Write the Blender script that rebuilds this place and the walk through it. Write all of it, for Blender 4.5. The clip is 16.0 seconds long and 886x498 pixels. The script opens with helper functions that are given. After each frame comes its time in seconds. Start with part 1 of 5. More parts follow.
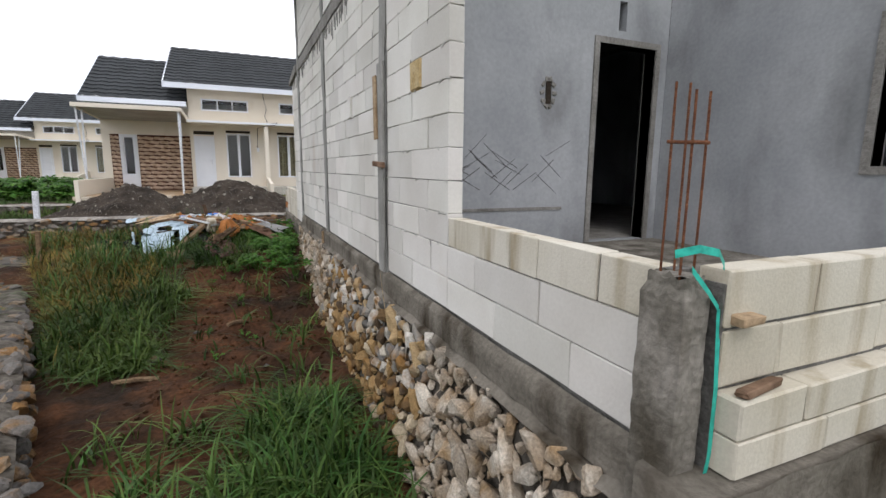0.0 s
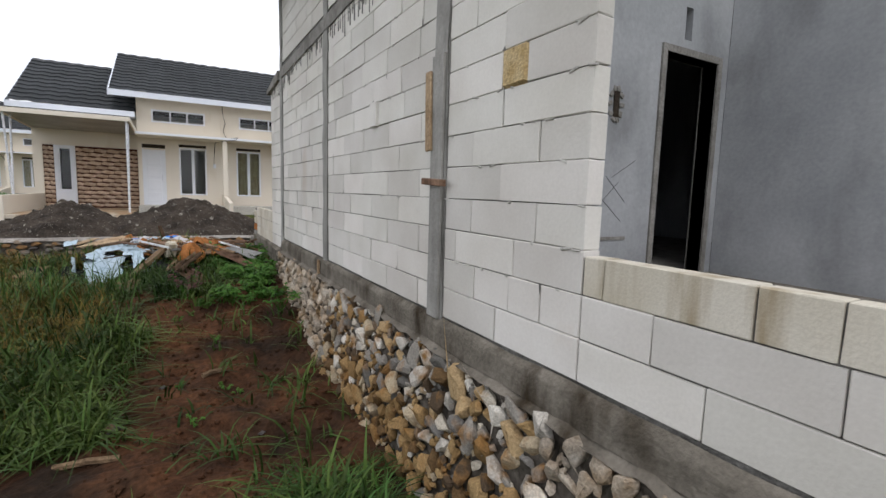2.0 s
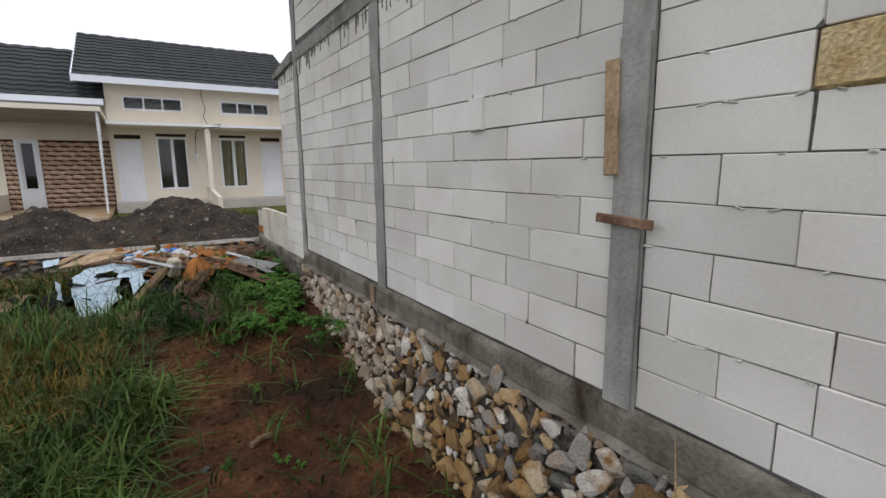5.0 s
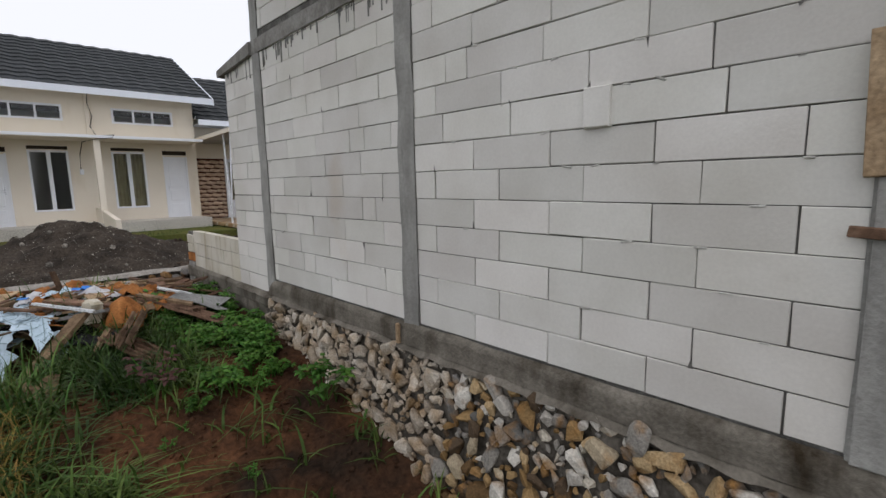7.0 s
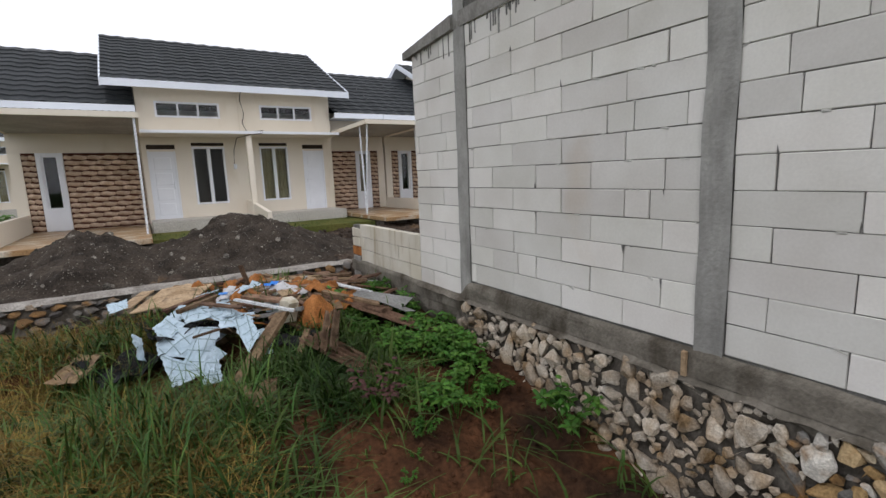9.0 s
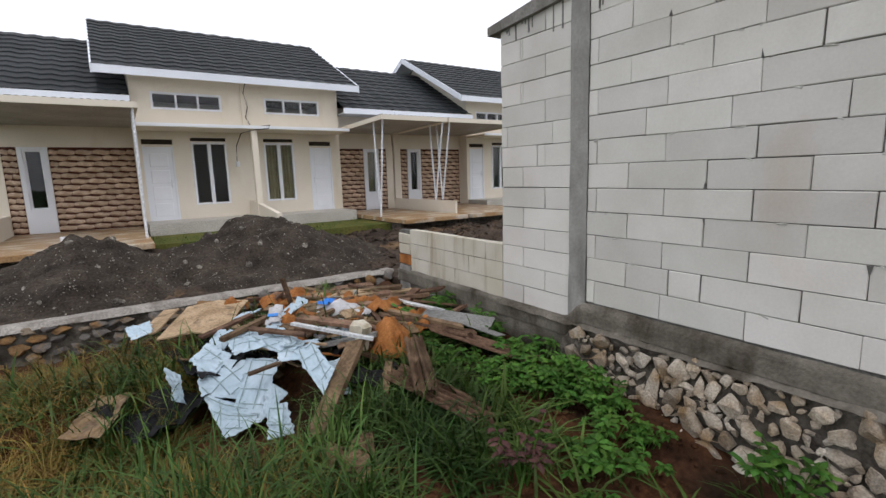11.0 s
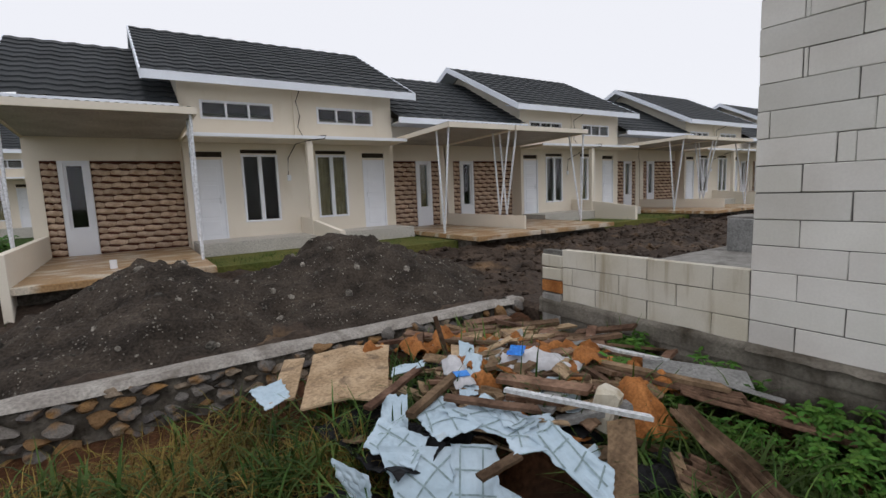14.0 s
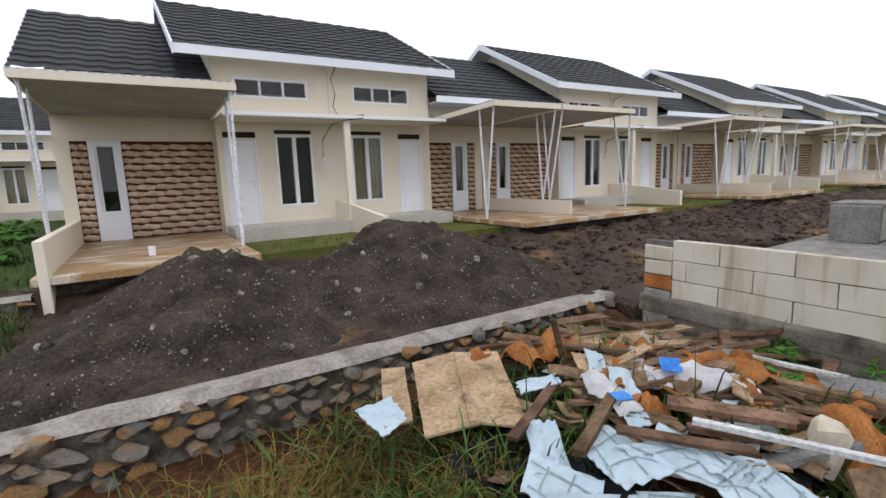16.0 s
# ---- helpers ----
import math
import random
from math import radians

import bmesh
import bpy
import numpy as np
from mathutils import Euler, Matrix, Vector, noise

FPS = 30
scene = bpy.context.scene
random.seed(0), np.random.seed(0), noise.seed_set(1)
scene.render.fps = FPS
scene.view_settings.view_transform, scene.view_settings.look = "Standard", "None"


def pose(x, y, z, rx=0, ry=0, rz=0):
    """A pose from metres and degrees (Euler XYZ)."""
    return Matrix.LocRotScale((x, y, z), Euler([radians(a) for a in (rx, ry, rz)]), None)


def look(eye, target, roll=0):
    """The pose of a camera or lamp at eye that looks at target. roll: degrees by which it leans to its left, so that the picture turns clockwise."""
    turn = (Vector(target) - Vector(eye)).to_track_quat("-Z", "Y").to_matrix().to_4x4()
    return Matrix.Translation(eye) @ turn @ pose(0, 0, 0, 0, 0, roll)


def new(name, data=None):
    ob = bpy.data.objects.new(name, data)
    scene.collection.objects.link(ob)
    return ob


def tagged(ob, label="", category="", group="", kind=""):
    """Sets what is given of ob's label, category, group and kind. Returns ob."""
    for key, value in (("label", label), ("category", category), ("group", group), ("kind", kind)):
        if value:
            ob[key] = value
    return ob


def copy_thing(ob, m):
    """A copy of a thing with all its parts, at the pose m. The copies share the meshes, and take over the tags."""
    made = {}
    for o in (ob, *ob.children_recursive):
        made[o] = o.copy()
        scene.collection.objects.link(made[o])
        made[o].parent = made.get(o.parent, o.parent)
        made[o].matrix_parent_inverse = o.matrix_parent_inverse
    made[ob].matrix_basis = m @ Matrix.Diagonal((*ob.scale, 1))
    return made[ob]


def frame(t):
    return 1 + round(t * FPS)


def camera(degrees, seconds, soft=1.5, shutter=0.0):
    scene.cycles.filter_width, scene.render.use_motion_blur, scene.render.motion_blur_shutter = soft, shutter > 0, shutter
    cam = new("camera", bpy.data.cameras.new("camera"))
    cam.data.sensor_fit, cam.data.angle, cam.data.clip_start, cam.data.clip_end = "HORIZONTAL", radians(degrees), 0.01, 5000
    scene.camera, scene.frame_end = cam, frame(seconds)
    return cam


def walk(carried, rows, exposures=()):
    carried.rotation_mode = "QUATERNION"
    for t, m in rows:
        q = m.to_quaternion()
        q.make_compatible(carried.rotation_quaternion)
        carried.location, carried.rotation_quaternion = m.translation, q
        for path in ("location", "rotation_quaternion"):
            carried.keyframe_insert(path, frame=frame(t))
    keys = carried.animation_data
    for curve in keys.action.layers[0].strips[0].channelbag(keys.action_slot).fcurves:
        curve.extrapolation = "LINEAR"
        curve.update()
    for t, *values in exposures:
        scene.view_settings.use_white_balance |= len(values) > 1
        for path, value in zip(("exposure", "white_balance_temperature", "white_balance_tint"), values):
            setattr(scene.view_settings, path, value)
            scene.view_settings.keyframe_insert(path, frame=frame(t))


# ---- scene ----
import math
import random
import mathutils
from math import cos, sin, pi
cam = camera(86.4, 16.0)
METRES, EYE, TILT, LEAN, TURN = 10.28, 1.6, 0.0, 0.0, -23.7
ROWS = [
    (0.0, 0.0, 0.0, 0.0, 0.08, -9.41, -0.5),
    (0.5, -0.0162, 0.0242, 0.0005, -3.34, -10.21, -0.62),
    (1.0, -0.0379, 0.0491, -0.0001, -5.57, -9.47, -0.42),
    (1.5, -0.053, 0.0618, 0.0031, -8.6, -7.68, -0.93),
    (2.0, -0.0778, 0.0858, -0.0029, -5.66, -6.6, -1.64),
    (2.5, -0.0983, 0.1133, 0.0207, -3.31, -5.93, -3.16),
    (3.0, -0.113, 0.1273, 0.0291, -0.83, -6.93, -3.62),
    (3.5, -0.1265, 0.1406, 0.0338, -0.92, -8.71, -1.46),
    (4.0, -0.1358, 0.1596, 0.0301, -2.69, -9.56, -0.38),
    (4.5, -0.1486, 0.1774, 0.0298, -5.06, -9.9, 0.21),
    (7.0, -0.259, 0.2976, 0.0267, -20.26, -8.07, 1.23),
    (7.5, -0.286, 0.3244, 0.0294, -16.24, -7.9, 1.8),
    (8.0, -0.3122, 0.3488, 0.0313, -13.44, -7.71, 2.17),
    (8.5, -0.3328, 0.3723, 0.0286, -10.97, -8.19, 1.73),
    (9.0, -0.357, 0.3989, 0.0302, -8.84, -9.0, 2.19),
    (11.5, -0.4755, 0.5318, 0.0307, -11.24, -8.78, 1.74),
    (12.0, -0.5012, 0.5577, 0.0309, -9.81, -8.05, 2.34),
    (12.5, -0.5242, 0.5833, 0.0262, -9.48, -8.25, 2.36),
    (13.0, -0.5527, 0.6125, 0.029, -7.55, -8.19, 2.44),
    (13.5, -0.5752, 0.638, 0.0296, -7.86, -7.39, 2.45),
    (14.0, -0.5906, 0.6595, 0.0271, -10.04, -7.0, 2.33),
    (14.5, -0.6001, 0.6749, 0.0285, -14.32, -7.07, 3.22),
    (15.0, -0.6197, 0.693, 0.0286, -16.01, -7.2, 2.53),
    (15.5, -0.6412, 0.7101, 0.0259, -12.58, -8.72, 1.49),
    (16.0, -0.6591, 0.7317, 0.028, -8.7, -8.85, 2.18),
]
walk(cam, [(t, pose(0, 0, EYE, TILT, LEAN, TURN) @ pose(METRES * x, METRES * y, METRES * z, 90 + pitch, roll, yaw)) for t, x, y, z, yaw, pitch, roll in ROWS],
     [(t, e, 6500, 14) for t, e in ((0.0, 0.3), (0.5, 0.38), (1.5, 0.22), (2.5, 0.05), (3.5, -0.05), (4.5, 0.0), (7.0, -0.2), (8.0, -0.24), (9.0, 0.0), (11.5, 0.06), (12.5, -0.06), (13.4, -0.22), (14.0, -0.32), (14.5, -0.3), (15.0, -0.16), (15.5, 0.04), (16.0, 0.16))])

# ---- world and sun: a bright overcast sky ----
world = bpy.data.worlds.new("overcast")
scene.world = world
world.use_nodes = True
wn, wl = world.node_tree.nodes, world.node_tree.links
sky = wn.new("ShaderNodeTexSky")
sky.sky_type = 'NISHITA'
sky.sun_disc = False
sky.sun_elevation, sky.sun_rotation = radians(58), radians(200)
haze = wn.new("ShaderNodeMixRGB")
haze.inputs[0].default_value = 0.93
haze.inputs[2].default_value = (8.6, 8.9, 9.2, 1)
wl.new(sky.outputs[0], haze.inputs[1])
wl.new(haze.outputs[0], wn["Background"].inputs[0])
wn["Background"].inputs[1].default_value = 0.13
sun = new("sun", bpy.data.lights.new("sun", 'SUN'))
sun.data.energy, sun.data.angle, sun.data.color = 0.7, radians(30), (1.0, 0.97, 0.92)
sun.matrix_world = look((0, 0, 30), (5, 17, 0))
scene.view_settings.exposure = 0.0

# ---- materials ----
def mat(name, c1, c2, scale=3.0, rough=0.85, bump=0.25, bscale=45.0, rnd=0.0, metal=0.0, stain=None, stretch=(1, 1, 1), island=False, detail=0.35, hue=0.0, spec=0.12):
    m = bpy.data.materials.new(name)
    m.use_nodes = True
    n, l = m.node_tree.nodes, m.node_tree.links
    b = n["Principled BSDF"]
    geo = n.new("ShaderNodeNewGeometry")
    mp = n.new("ShaderNodeMapping")
    mp.inputs["Scale"].default_value = stretch
    l.new(geo.outputs["Position"], mp.inputs["Vector"])
    big = n.new("ShaderNodeTexNoise")
    big.inputs["Scale"].default_value, big.inputs["Detail"].default_value = scale, 5
    fine = n.new("ShaderNodeTexNoise")
    fine.inputs["Scale"].default_value, fine.inputs["Detail"].default_value = bscale, 4
    for t in (big, fine):
        l.new(mp.outputs[0], t.inputs["Vector"])
    ramp = n.new("ShaderNodeValToRGB")
    ramp.color_ramp.elements[0].position, ramp.color_ramp.elements[1].position = 0.32, 0.68
    ramp.color_ramp.elements[0].color, ramp.color_ramp.elements[1].color = (*c1, 1), (*c2, 1)
    l.new(big.outputs["Fac"], ramp.inputs[0])
    col = ramp.outputs[0]
    if stain:
        sc, ss, lo, hi, st = stain
        m2 = n.new("ShaderNodeMapping")
        m2.inputs["Scale"].default_value = st
        l.new(geo.outputs["Position"], m2.inputs["Vector"])
        sn = n.new("ShaderNodeTexNoise")
        sn.inputs["Scale"].default_value, sn.inputs["Detail"].default_value = ss, 6
        l.new(m2.outputs[0], sn.inputs["Vector"])
        mr = n.new("ShaderNodeMapRange")
        mr.inputs["From Min"].default_value, mr.inputs["From Max"].default_value = lo, hi
        l.new(sn.outputs["Fac"], mr.inputs["Value"])
        mx = n.new("ShaderNodeMixRGB")
        mx.inputs[2].default_value = (*sc, 1)
        l.new(mr.outputs[0], mx.inputs[0])
        l.new(col, mx.inputs[1])
        col = mx.outputs[0]
    hsv = n.new("ShaderNodeHueSaturation")
    l.new(col, hsv.inputs["Color"])
    val = n.new("ShaderNodeMapRange")
    val.inputs["From Min"].default_value, val.inputs["From Max"].default_value = 0.25, 0.75
    val.inputs["To Min"].default_value, val.inputs["To Max"].default_value = 1 - detail, 1 + detail
    l.new(fine.outputs["Fac"], val.inputs["Value"])
    src = val.outputs[0]
    if rnd or hue:
        if island:
            r = geo.outputs["Random Per Island"]
        else:
            r = n.new("ShaderNodeObjectInfo").outputs["Random"]
        rr = n.new("ShaderNodeMapRange")
        rr.inputs["To Min"].default_value, rr.inputs["To Max"].default_value = 1 - rnd, 1 + rnd
        l.new(r, rr.inputs["Value"])
        mu = n.new("ShaderNodeMath")
        mu.operation = 'MULTIPLY'
        l.new(rr.outputs[0], mu.inputs[0])
        l.new(src, mu.inputs[1])
        src = mu.outputs[0]
        if hue:
            wob = n.new("ShaderNodeMath")
            wob.operation = 'MULTIPLY'
            wob.inputs[1].default_value = 7.31
            fr = n.new("ShaderNodeMath")
            fr.operation = 'FRACT'
            hh = n.new("ShaderNodeMapRange")
            hh.inputs["To Min"].default_value, hh.inputs["To Max"].default_value = 0.5 - hue, 0.5 + hue
            l.new(r, wob.inputs[0])
            l.new(wob.outputs[0], fr.inputs[0])
            l.new(fr.outputs[0], hh.inputs["Value"])
            l.new(hh.outputs[0], hsv.inputs["Hue"])
    l.new(src, hsv.inputs["Value"])
    l.new(hsv.outputs[0], b.inputs["Base Color"])
    bp = n.new("ShaderNodeBump")
    bp.inputs["Strength"].default_value, bp.inputs["Distance"].default_value = bump, 0.02
    l.new(fine.outputs["Fac"], bp.inputs["Height"])
    l.new(bp.outputs[0], b.inputs["Normal"])
    b.inputs["Roughness"].default_value, b.inputs["Metallic"].default_value = rough, metal
    b.inputs["Specular IOR Level"].default_value = spec
    return m


def glass(name, tint):
    m = bpy.data.materials.new(name)
    m.use_nodes = True
    b = m.node_tree.nodes["Principled BSDF"]
    b.inputs["Base Color"].default_value = (*tint, 1)
    b.inputs["Roughness"].default_value, b.inputs["Transmission Weight"].default_value = 0.02, 1.0
    b.inputs["IOR"].default_value = 1.36
    return m


def stone_mat(name, cols, rnd, moss=0.0):
    m = mat(name, (0.4, 0.4, 0.4), (0.5, 0.5, 0.5), 9, 0.9, 0.5, 70, rnd, detail=0.3, stain=((0.26, 0.14, 0.05), 7.0, 0.52, 0.72, (1, 1, 1)))
    n, l = m.node_tree.nodes, m.node_tree.links
    info = n.new("ShaderNodeObjectInfo")
    r = n.new("ShaderNodeValToRGB")
    r.color_ramp.interpolation = 'CONSTANT'
    while len(r.color_ramp.elements) < len(cols):
        r.color_ramp.elements.new(0.5)
    for i, c in enumerate(cols):
        r.color_ramp.elements[i].position, r.color_ramp.elements[i].color = i / len(cols), (*c, 1)
    l.new(info.outputs["Random"], r.inputs[0])
    mx = next(q for q in n if q.type == 'MIX_RGB')
    mul = n.new("ShaderNodeMixRGB")
    mul.blend_type = 'MULTIPLY'
    mul.inputs[0].default_value = 1
    mul.inputs[2].default_value = (1, 1, 1, 1)
    l.new(r.outputs[0], mul.inputs[1])
    l.new(mul.outputs[0], mx.inputs[1])
    return m


BLOCK = mat("aerated_block", (0.585, 0.562, 0.518), (0.705, 0.69, 0.655), 1.3, 0.92, 0.07, 60, 0.11, detail=0.04, stain=((0.52, 0.43, 0.3), 1.1, 0.68, 0.95, (1, 1, 0.6)), spec=0.2, hue=0.018)
BLOCK_LOW = mat("stained_block", (0.5, 0.46, 0.37), (0.62, 0.59, 0.52), 1.6, 0.92, 0.15, 90, 0.05, detail=0.07, stain=((0.26, 0.2, 0.11), 3.0, 0.52, 0.8, (2.6, 2.6, 0.3)), spec=0.2)
PATCH = mat("yellow_stone", (0.42, 0.3, 0.14), (0.58, 0.46, 0.27), 14, 0.95, 0.6, 60)
MORTAR = mat("block_mortar", (0.1, 0.096, 0.088), (0.19, 0.184, 0.172), 6, 0.95, 0.4, 60)
CONCRETE = mat("rough_concrete", (0.2, 0.19, 0.175), (0.31, 0.3, 0.28), 5, 0.92, 0.5, 40, detail=0.16, stain=((0.1, 0.095, 0.08), 3, 0.55, 0.75, (1, 1, 0.5)))
CONCRETE_PALE = mat("pale_mortar", (0.42, 0.41, 0.38), (0.55, 0.54, 0.51), 8, 0.95, 0.4, 60)
BEAM = mat("foundation_beam", (0.11, 0.098, 0.08), (0.21, 0.19, 0.16), 4, 0.92, 0.5, 40, detail=0.2, stain=((0.035, 0.026, 0.016), 2.5, 0.5, 0.7, (1.5, 1.5, 0.5)))
COLUMN = mat("column_concrete", (0.25, 0.245, 0.23), (0.36, 0.355, 0.335), 4, 0.9, 0.4, 35, detail=0.1, stain=((0.19, 0.185, 0.175), 2.5, 0.5, 0.8, (3, 3, 0.6)))
POST = mat("corner_concrete", (0.13, 0.12, 0.1), (0.27, 0.25, 0.22), 5, 0.92, 0.5, 40, detail=0.25, stain=((0.07, 0.06, 0.045), 4, 0.5, 0.72, (1, 1, 0.5)))
DRIP = mat("mortar_drip", (0.18, 0.175, 0.165), (0.28, 0.275, 0.26), 9, 0.95, 0.3, 60)
RENDER = mat("grey_plaster", (0.31, 0.325, 0.34), (0.44, 0.455, 0.47), 1.1, 0.85, 0.12, 30, detail=0.08, stain=((0.2, 0.205, 0.21), 1.3, 0.5, 0.78, (1.3, 1.3, 0.6)))
STONE = stone_mat("foundation_stone", [(0.5, 0.47, 0.42), (0.32, 0.3, 0.265), (0.2, 0.19, 0.175), (0.6, 0.57, 0.51), (0.4, 0.29, 0.16), (0.12, 0.115, 0.105), (0.44, 0.4, 0.33), (0.24, 0.225, 0.2)], 0.1)
STONE_OCHRE = stone_mat("ochre_stone", [(0.24, 0.15, 0.065), (0.34, 0.23, 0.11), (0.13, 0.08, 0.038), (0.4, 0.33, 0.23), (0.08, 0.056, 0.036), (0.27, 0.175, 0.08)], 0.12)
STONE_REST = mat("foundation_stone_rest", (0.24, 0.16, 0.085), (0.46, 0.42, 0.36), 5, 0.9, 0.5, 70, 0.3, island=True)
RIVER = stone_mat("river_stone", [(0.12, 0.11, 0.105), (0.17, 0.155, 0.14), (0.2, 0.12, 0.06), (0.1, 0.095, 0.09), (0.2, 0.16, 0.12), (0.14, 0.13, 0.12)], 0.12)
# mortar colour; on the carports it also paints the shade below the slab
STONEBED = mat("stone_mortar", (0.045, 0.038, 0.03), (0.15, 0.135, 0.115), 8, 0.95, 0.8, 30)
CAP = mat("wall_cap", (0.22, 0.2, 0.18), (0.34, 0.32, 0.29), 4, 0.9, 0.5, 40, stain=((0.14, 0.12, 0.1), 5, 0.55, 0.72, (1, 1, 1)))
SOIL = mat("red_soil", (0.032, 0.015, 0.008), (0.105, 0.046, 0.021), 1.8, 0.85, 1.0, 22, detail=0.5, stain=((0.022, 0.014, 0.009), 1.3, 0.48, 0.66, (1, 1, 1)))
MUD = mat("dark_mud", (0.03, 0.022, 0.017), (0.075, 0.054, 0.04), 1.7, 0.75, 0.9, 20, detail=0.45, stain=((0.19, 0.12, 0.065), 0.9, 0.6, 0.75, (1, 1, 1)))
SAND = mat("black_sand", (0.026, 0.021, 0.017), (0.066, 0.053, 0.042), 2.6, 0.9, 1.2, 34, detail=0.6)
PEBBLE = mat("pebbles", (0.04, 0.036, 0.03), (0.24, 0.22, 0.19), 30, 0.8, 0.2, 40, 0.7, island=True)
FAR = mat("far_green", (0.022, 0.04, 0.01), (0.05, 0.085, 0.02), 0.8, 0.95, 0.8, 12)
LAWN = mat("weedy_lawn", (0.06, 0.085, 0.02), (0.14, 0.13, 0.04), 1.2, 0.95, 0.8, 20)
CREAM = mat("cream_paint", (0.72, 0.655, 0.555), (0.77, 0.71, 0.61), 0.7, 0.8, 0.05, 40, detail=0.03, stain=((0.62, 0.54, 0.42), 1.3, 0.62, 0.85, (1, 1, 0.4)))
WHITE = mat("white_paint", (0.74, 0.76, 0.8), (0.8, 0.82, 0.86), 1.5, 0.5, 0.03, 40, detail=0.03)
FASCIA = mat("fascia_board", (0.72, 0.76, 0.84), (0.78, 0.82, 0.89), 1.0, 0.55, 0.04, 30, detail=0.04)
ROOF = mat("charcoal_metal_tile", (0.016, 0.019, 0.021), (0.032, 0.036, 0.04), 1.4, 0.55, 0.1, 60, detail=0.2)
# near-black that also puts shade into holes, slots and unlit rooms
DARK = mat("dark_recess_shade", (0.03, 0.022, 0.018), (0.05, 0.04, 0.03), 4, 0.8)
CANOPY = mat("canopy_sheet", (0.32, 0.31, 0.29), (0.42, 0.41, 0.39), 1.4, 0.55, 0.1, 30, metal=0.3)
STEEL = mat("painted_steel", (0.62, 0.64, 0.68), (0.74, 0.76, 0.8), 3, 0.45, 0.05, 30)
SLAB = mat("wet_tile_floor", (0.3, 0.17, 0.075), (0.42, 0.29, 0.16), 1.1, 0.35, 0.08, 30, stain=((0.55, 0.49, 0.4), 1.6, 0.5, 0.62, (1, 2, 1)))
PORCH = mat("porch_tile", (0.42, 0.4, 0.36), (0.52, 0.5, 0.46), 1.3, 0.5, 0.1, 30)
CLAD_A = mat("cladding_tile", (0.42, 0.3, 0.21), (0.6, 0.47, 0.36), 7, 0.85, 0.4, 50, 0.16, island=False)
CLAD_B = mat("cladding_relief", (0.42, 0.3, 0.21), (0.6, 0.47, 0.36), 7, 0.85, 0.4, 50, 0.16, island=True)
CLADBED = mat("cladding_joint", (0.06, 0.022, 0.016), (0.1, 0.042, 0.028), 5, 0.9)
GLASS = glass("window_glass", (0.75, 0.8, 0.8))
CURTAIN = mat("curtain", (0.38, 0.3, 0.17), (0.5, 0.42, 0.26), 5, 0.9, 0.1, 30)
WOOD = mat("weathered_wood", (0.075, 0.045, 0.028), (0.2, 0.13, 0.085), 5, 0.85, 0.4, 30, 0.35, stretch=(1, 1, 1), hue=0.015)
PLYWOOD = mat("rotten_plywood", (0.25, 0.17, 0.1), (0.42, 0.31, 0.2), 4, 0.9, 0.3, 40, 0.12, stain=((0.14, 0.1, 0.07), 6, 0.56, 0.7, (1, 1, 1)))
BARK = mat("bark_slab", (0.12, 0.08, 0.05), (0.24, 0.165, 0.1), 9, 0.95, 0.9, 40)
PANEL = mat("pale_blue_panel", (0.35, 0.46, 0.54), (0.48, 0.58, 0.66), 2.5, 0.5, 0.08, 30, 0.06, stain=((0.36, 0.35, 0.32), 4, 0.64, 0.85, (1, 1, 1)), detail=0.06)
PANEL_DARK = mat("panel_groove", (0.2, 0.27, 0.29), (0.28, 0.36, 0.38), 4, 0.6)
ALU = mat("aluminium", (0.6, 0.62, 0.64), (0.72, 0.74, 0.76), 6, 0.4, 0.1, 40, metal=0.5)
TARP = mat("brown_sacking", (0.19, 0.07, 0.02), (0.36, 0.15, 0.05), 6, 0.8, 0.4, 60, 0.2)
BLACK = mat("black_sheet", (0.008, 0.008, 0.009), (0.018, 0.018, 0.02), 3, 0.6, 0.2, 30)
SACK = mat("white_sack", (0.42, 0.42, 0.44), (0.56, 0.56, 0.58), 6, 0.6, 0.08, 30, detail=0.1)
BLUE = mat("blue_plastic", (0.03, 0.16, 0.55), (0.05, 0.24, 0.65), 6, 0.4, 0.1, 40)
RUST = mat("rusty_bar", (0.1, 0.04, 0.022), (0.2, 0.085, 0.045), 20, 0.85, 0.5, 120)
TAPE = mat("green_tape", (0.02, 0.34, 0.27), (0.04, 0.46, 0.36), 8, 0.35, 0.1, 40)
GREYSHEET = mat("grey_sheet", (0.2, 0.2, 0.195), (0.29, 0.29, 0.28), 3, 0.7, 0.2, 40, 0.2)
GRASS = mat("green_grass", (0.016, 0.037, 0.007), (0.082, 0.13, 0.03), 0.9, 0.55, 0.05, 20, 0.4, island=True, hue=0.02, detail=0.1)
GRASS_NEAR = mat("tall_grass", (0.02, 0.052, 0.01), (0.075, 0.135, 0.032), 1.3, 0.5, 0.05, 20, 0.45, island=True, hue=0.025, detail=0.1)
DRY = mat("dry_grass", (0.08, 0.065, 0.016), (0.28, 0.19, 0.055), 1.2, 0.7, 0.05, 20, 0.35, island=True, hue=0.025, detail=0.1)
LEAF = mat("weed_leaf", (0.026, 0.075, 0.01), (0.07, 0.16, 0.026), 2.2, 0.5, 0.05, 30, 0.3, island=True, hue=0.015, detail=0.1)
REDLEAF = mat("dark_red_leaf", (0.05, 0.022, 0.022), (0.09, 0.045, 0.04), 5, 0.6, 0.1, 30, 0.3, island=True)
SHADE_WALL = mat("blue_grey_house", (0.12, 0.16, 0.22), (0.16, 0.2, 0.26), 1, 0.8)


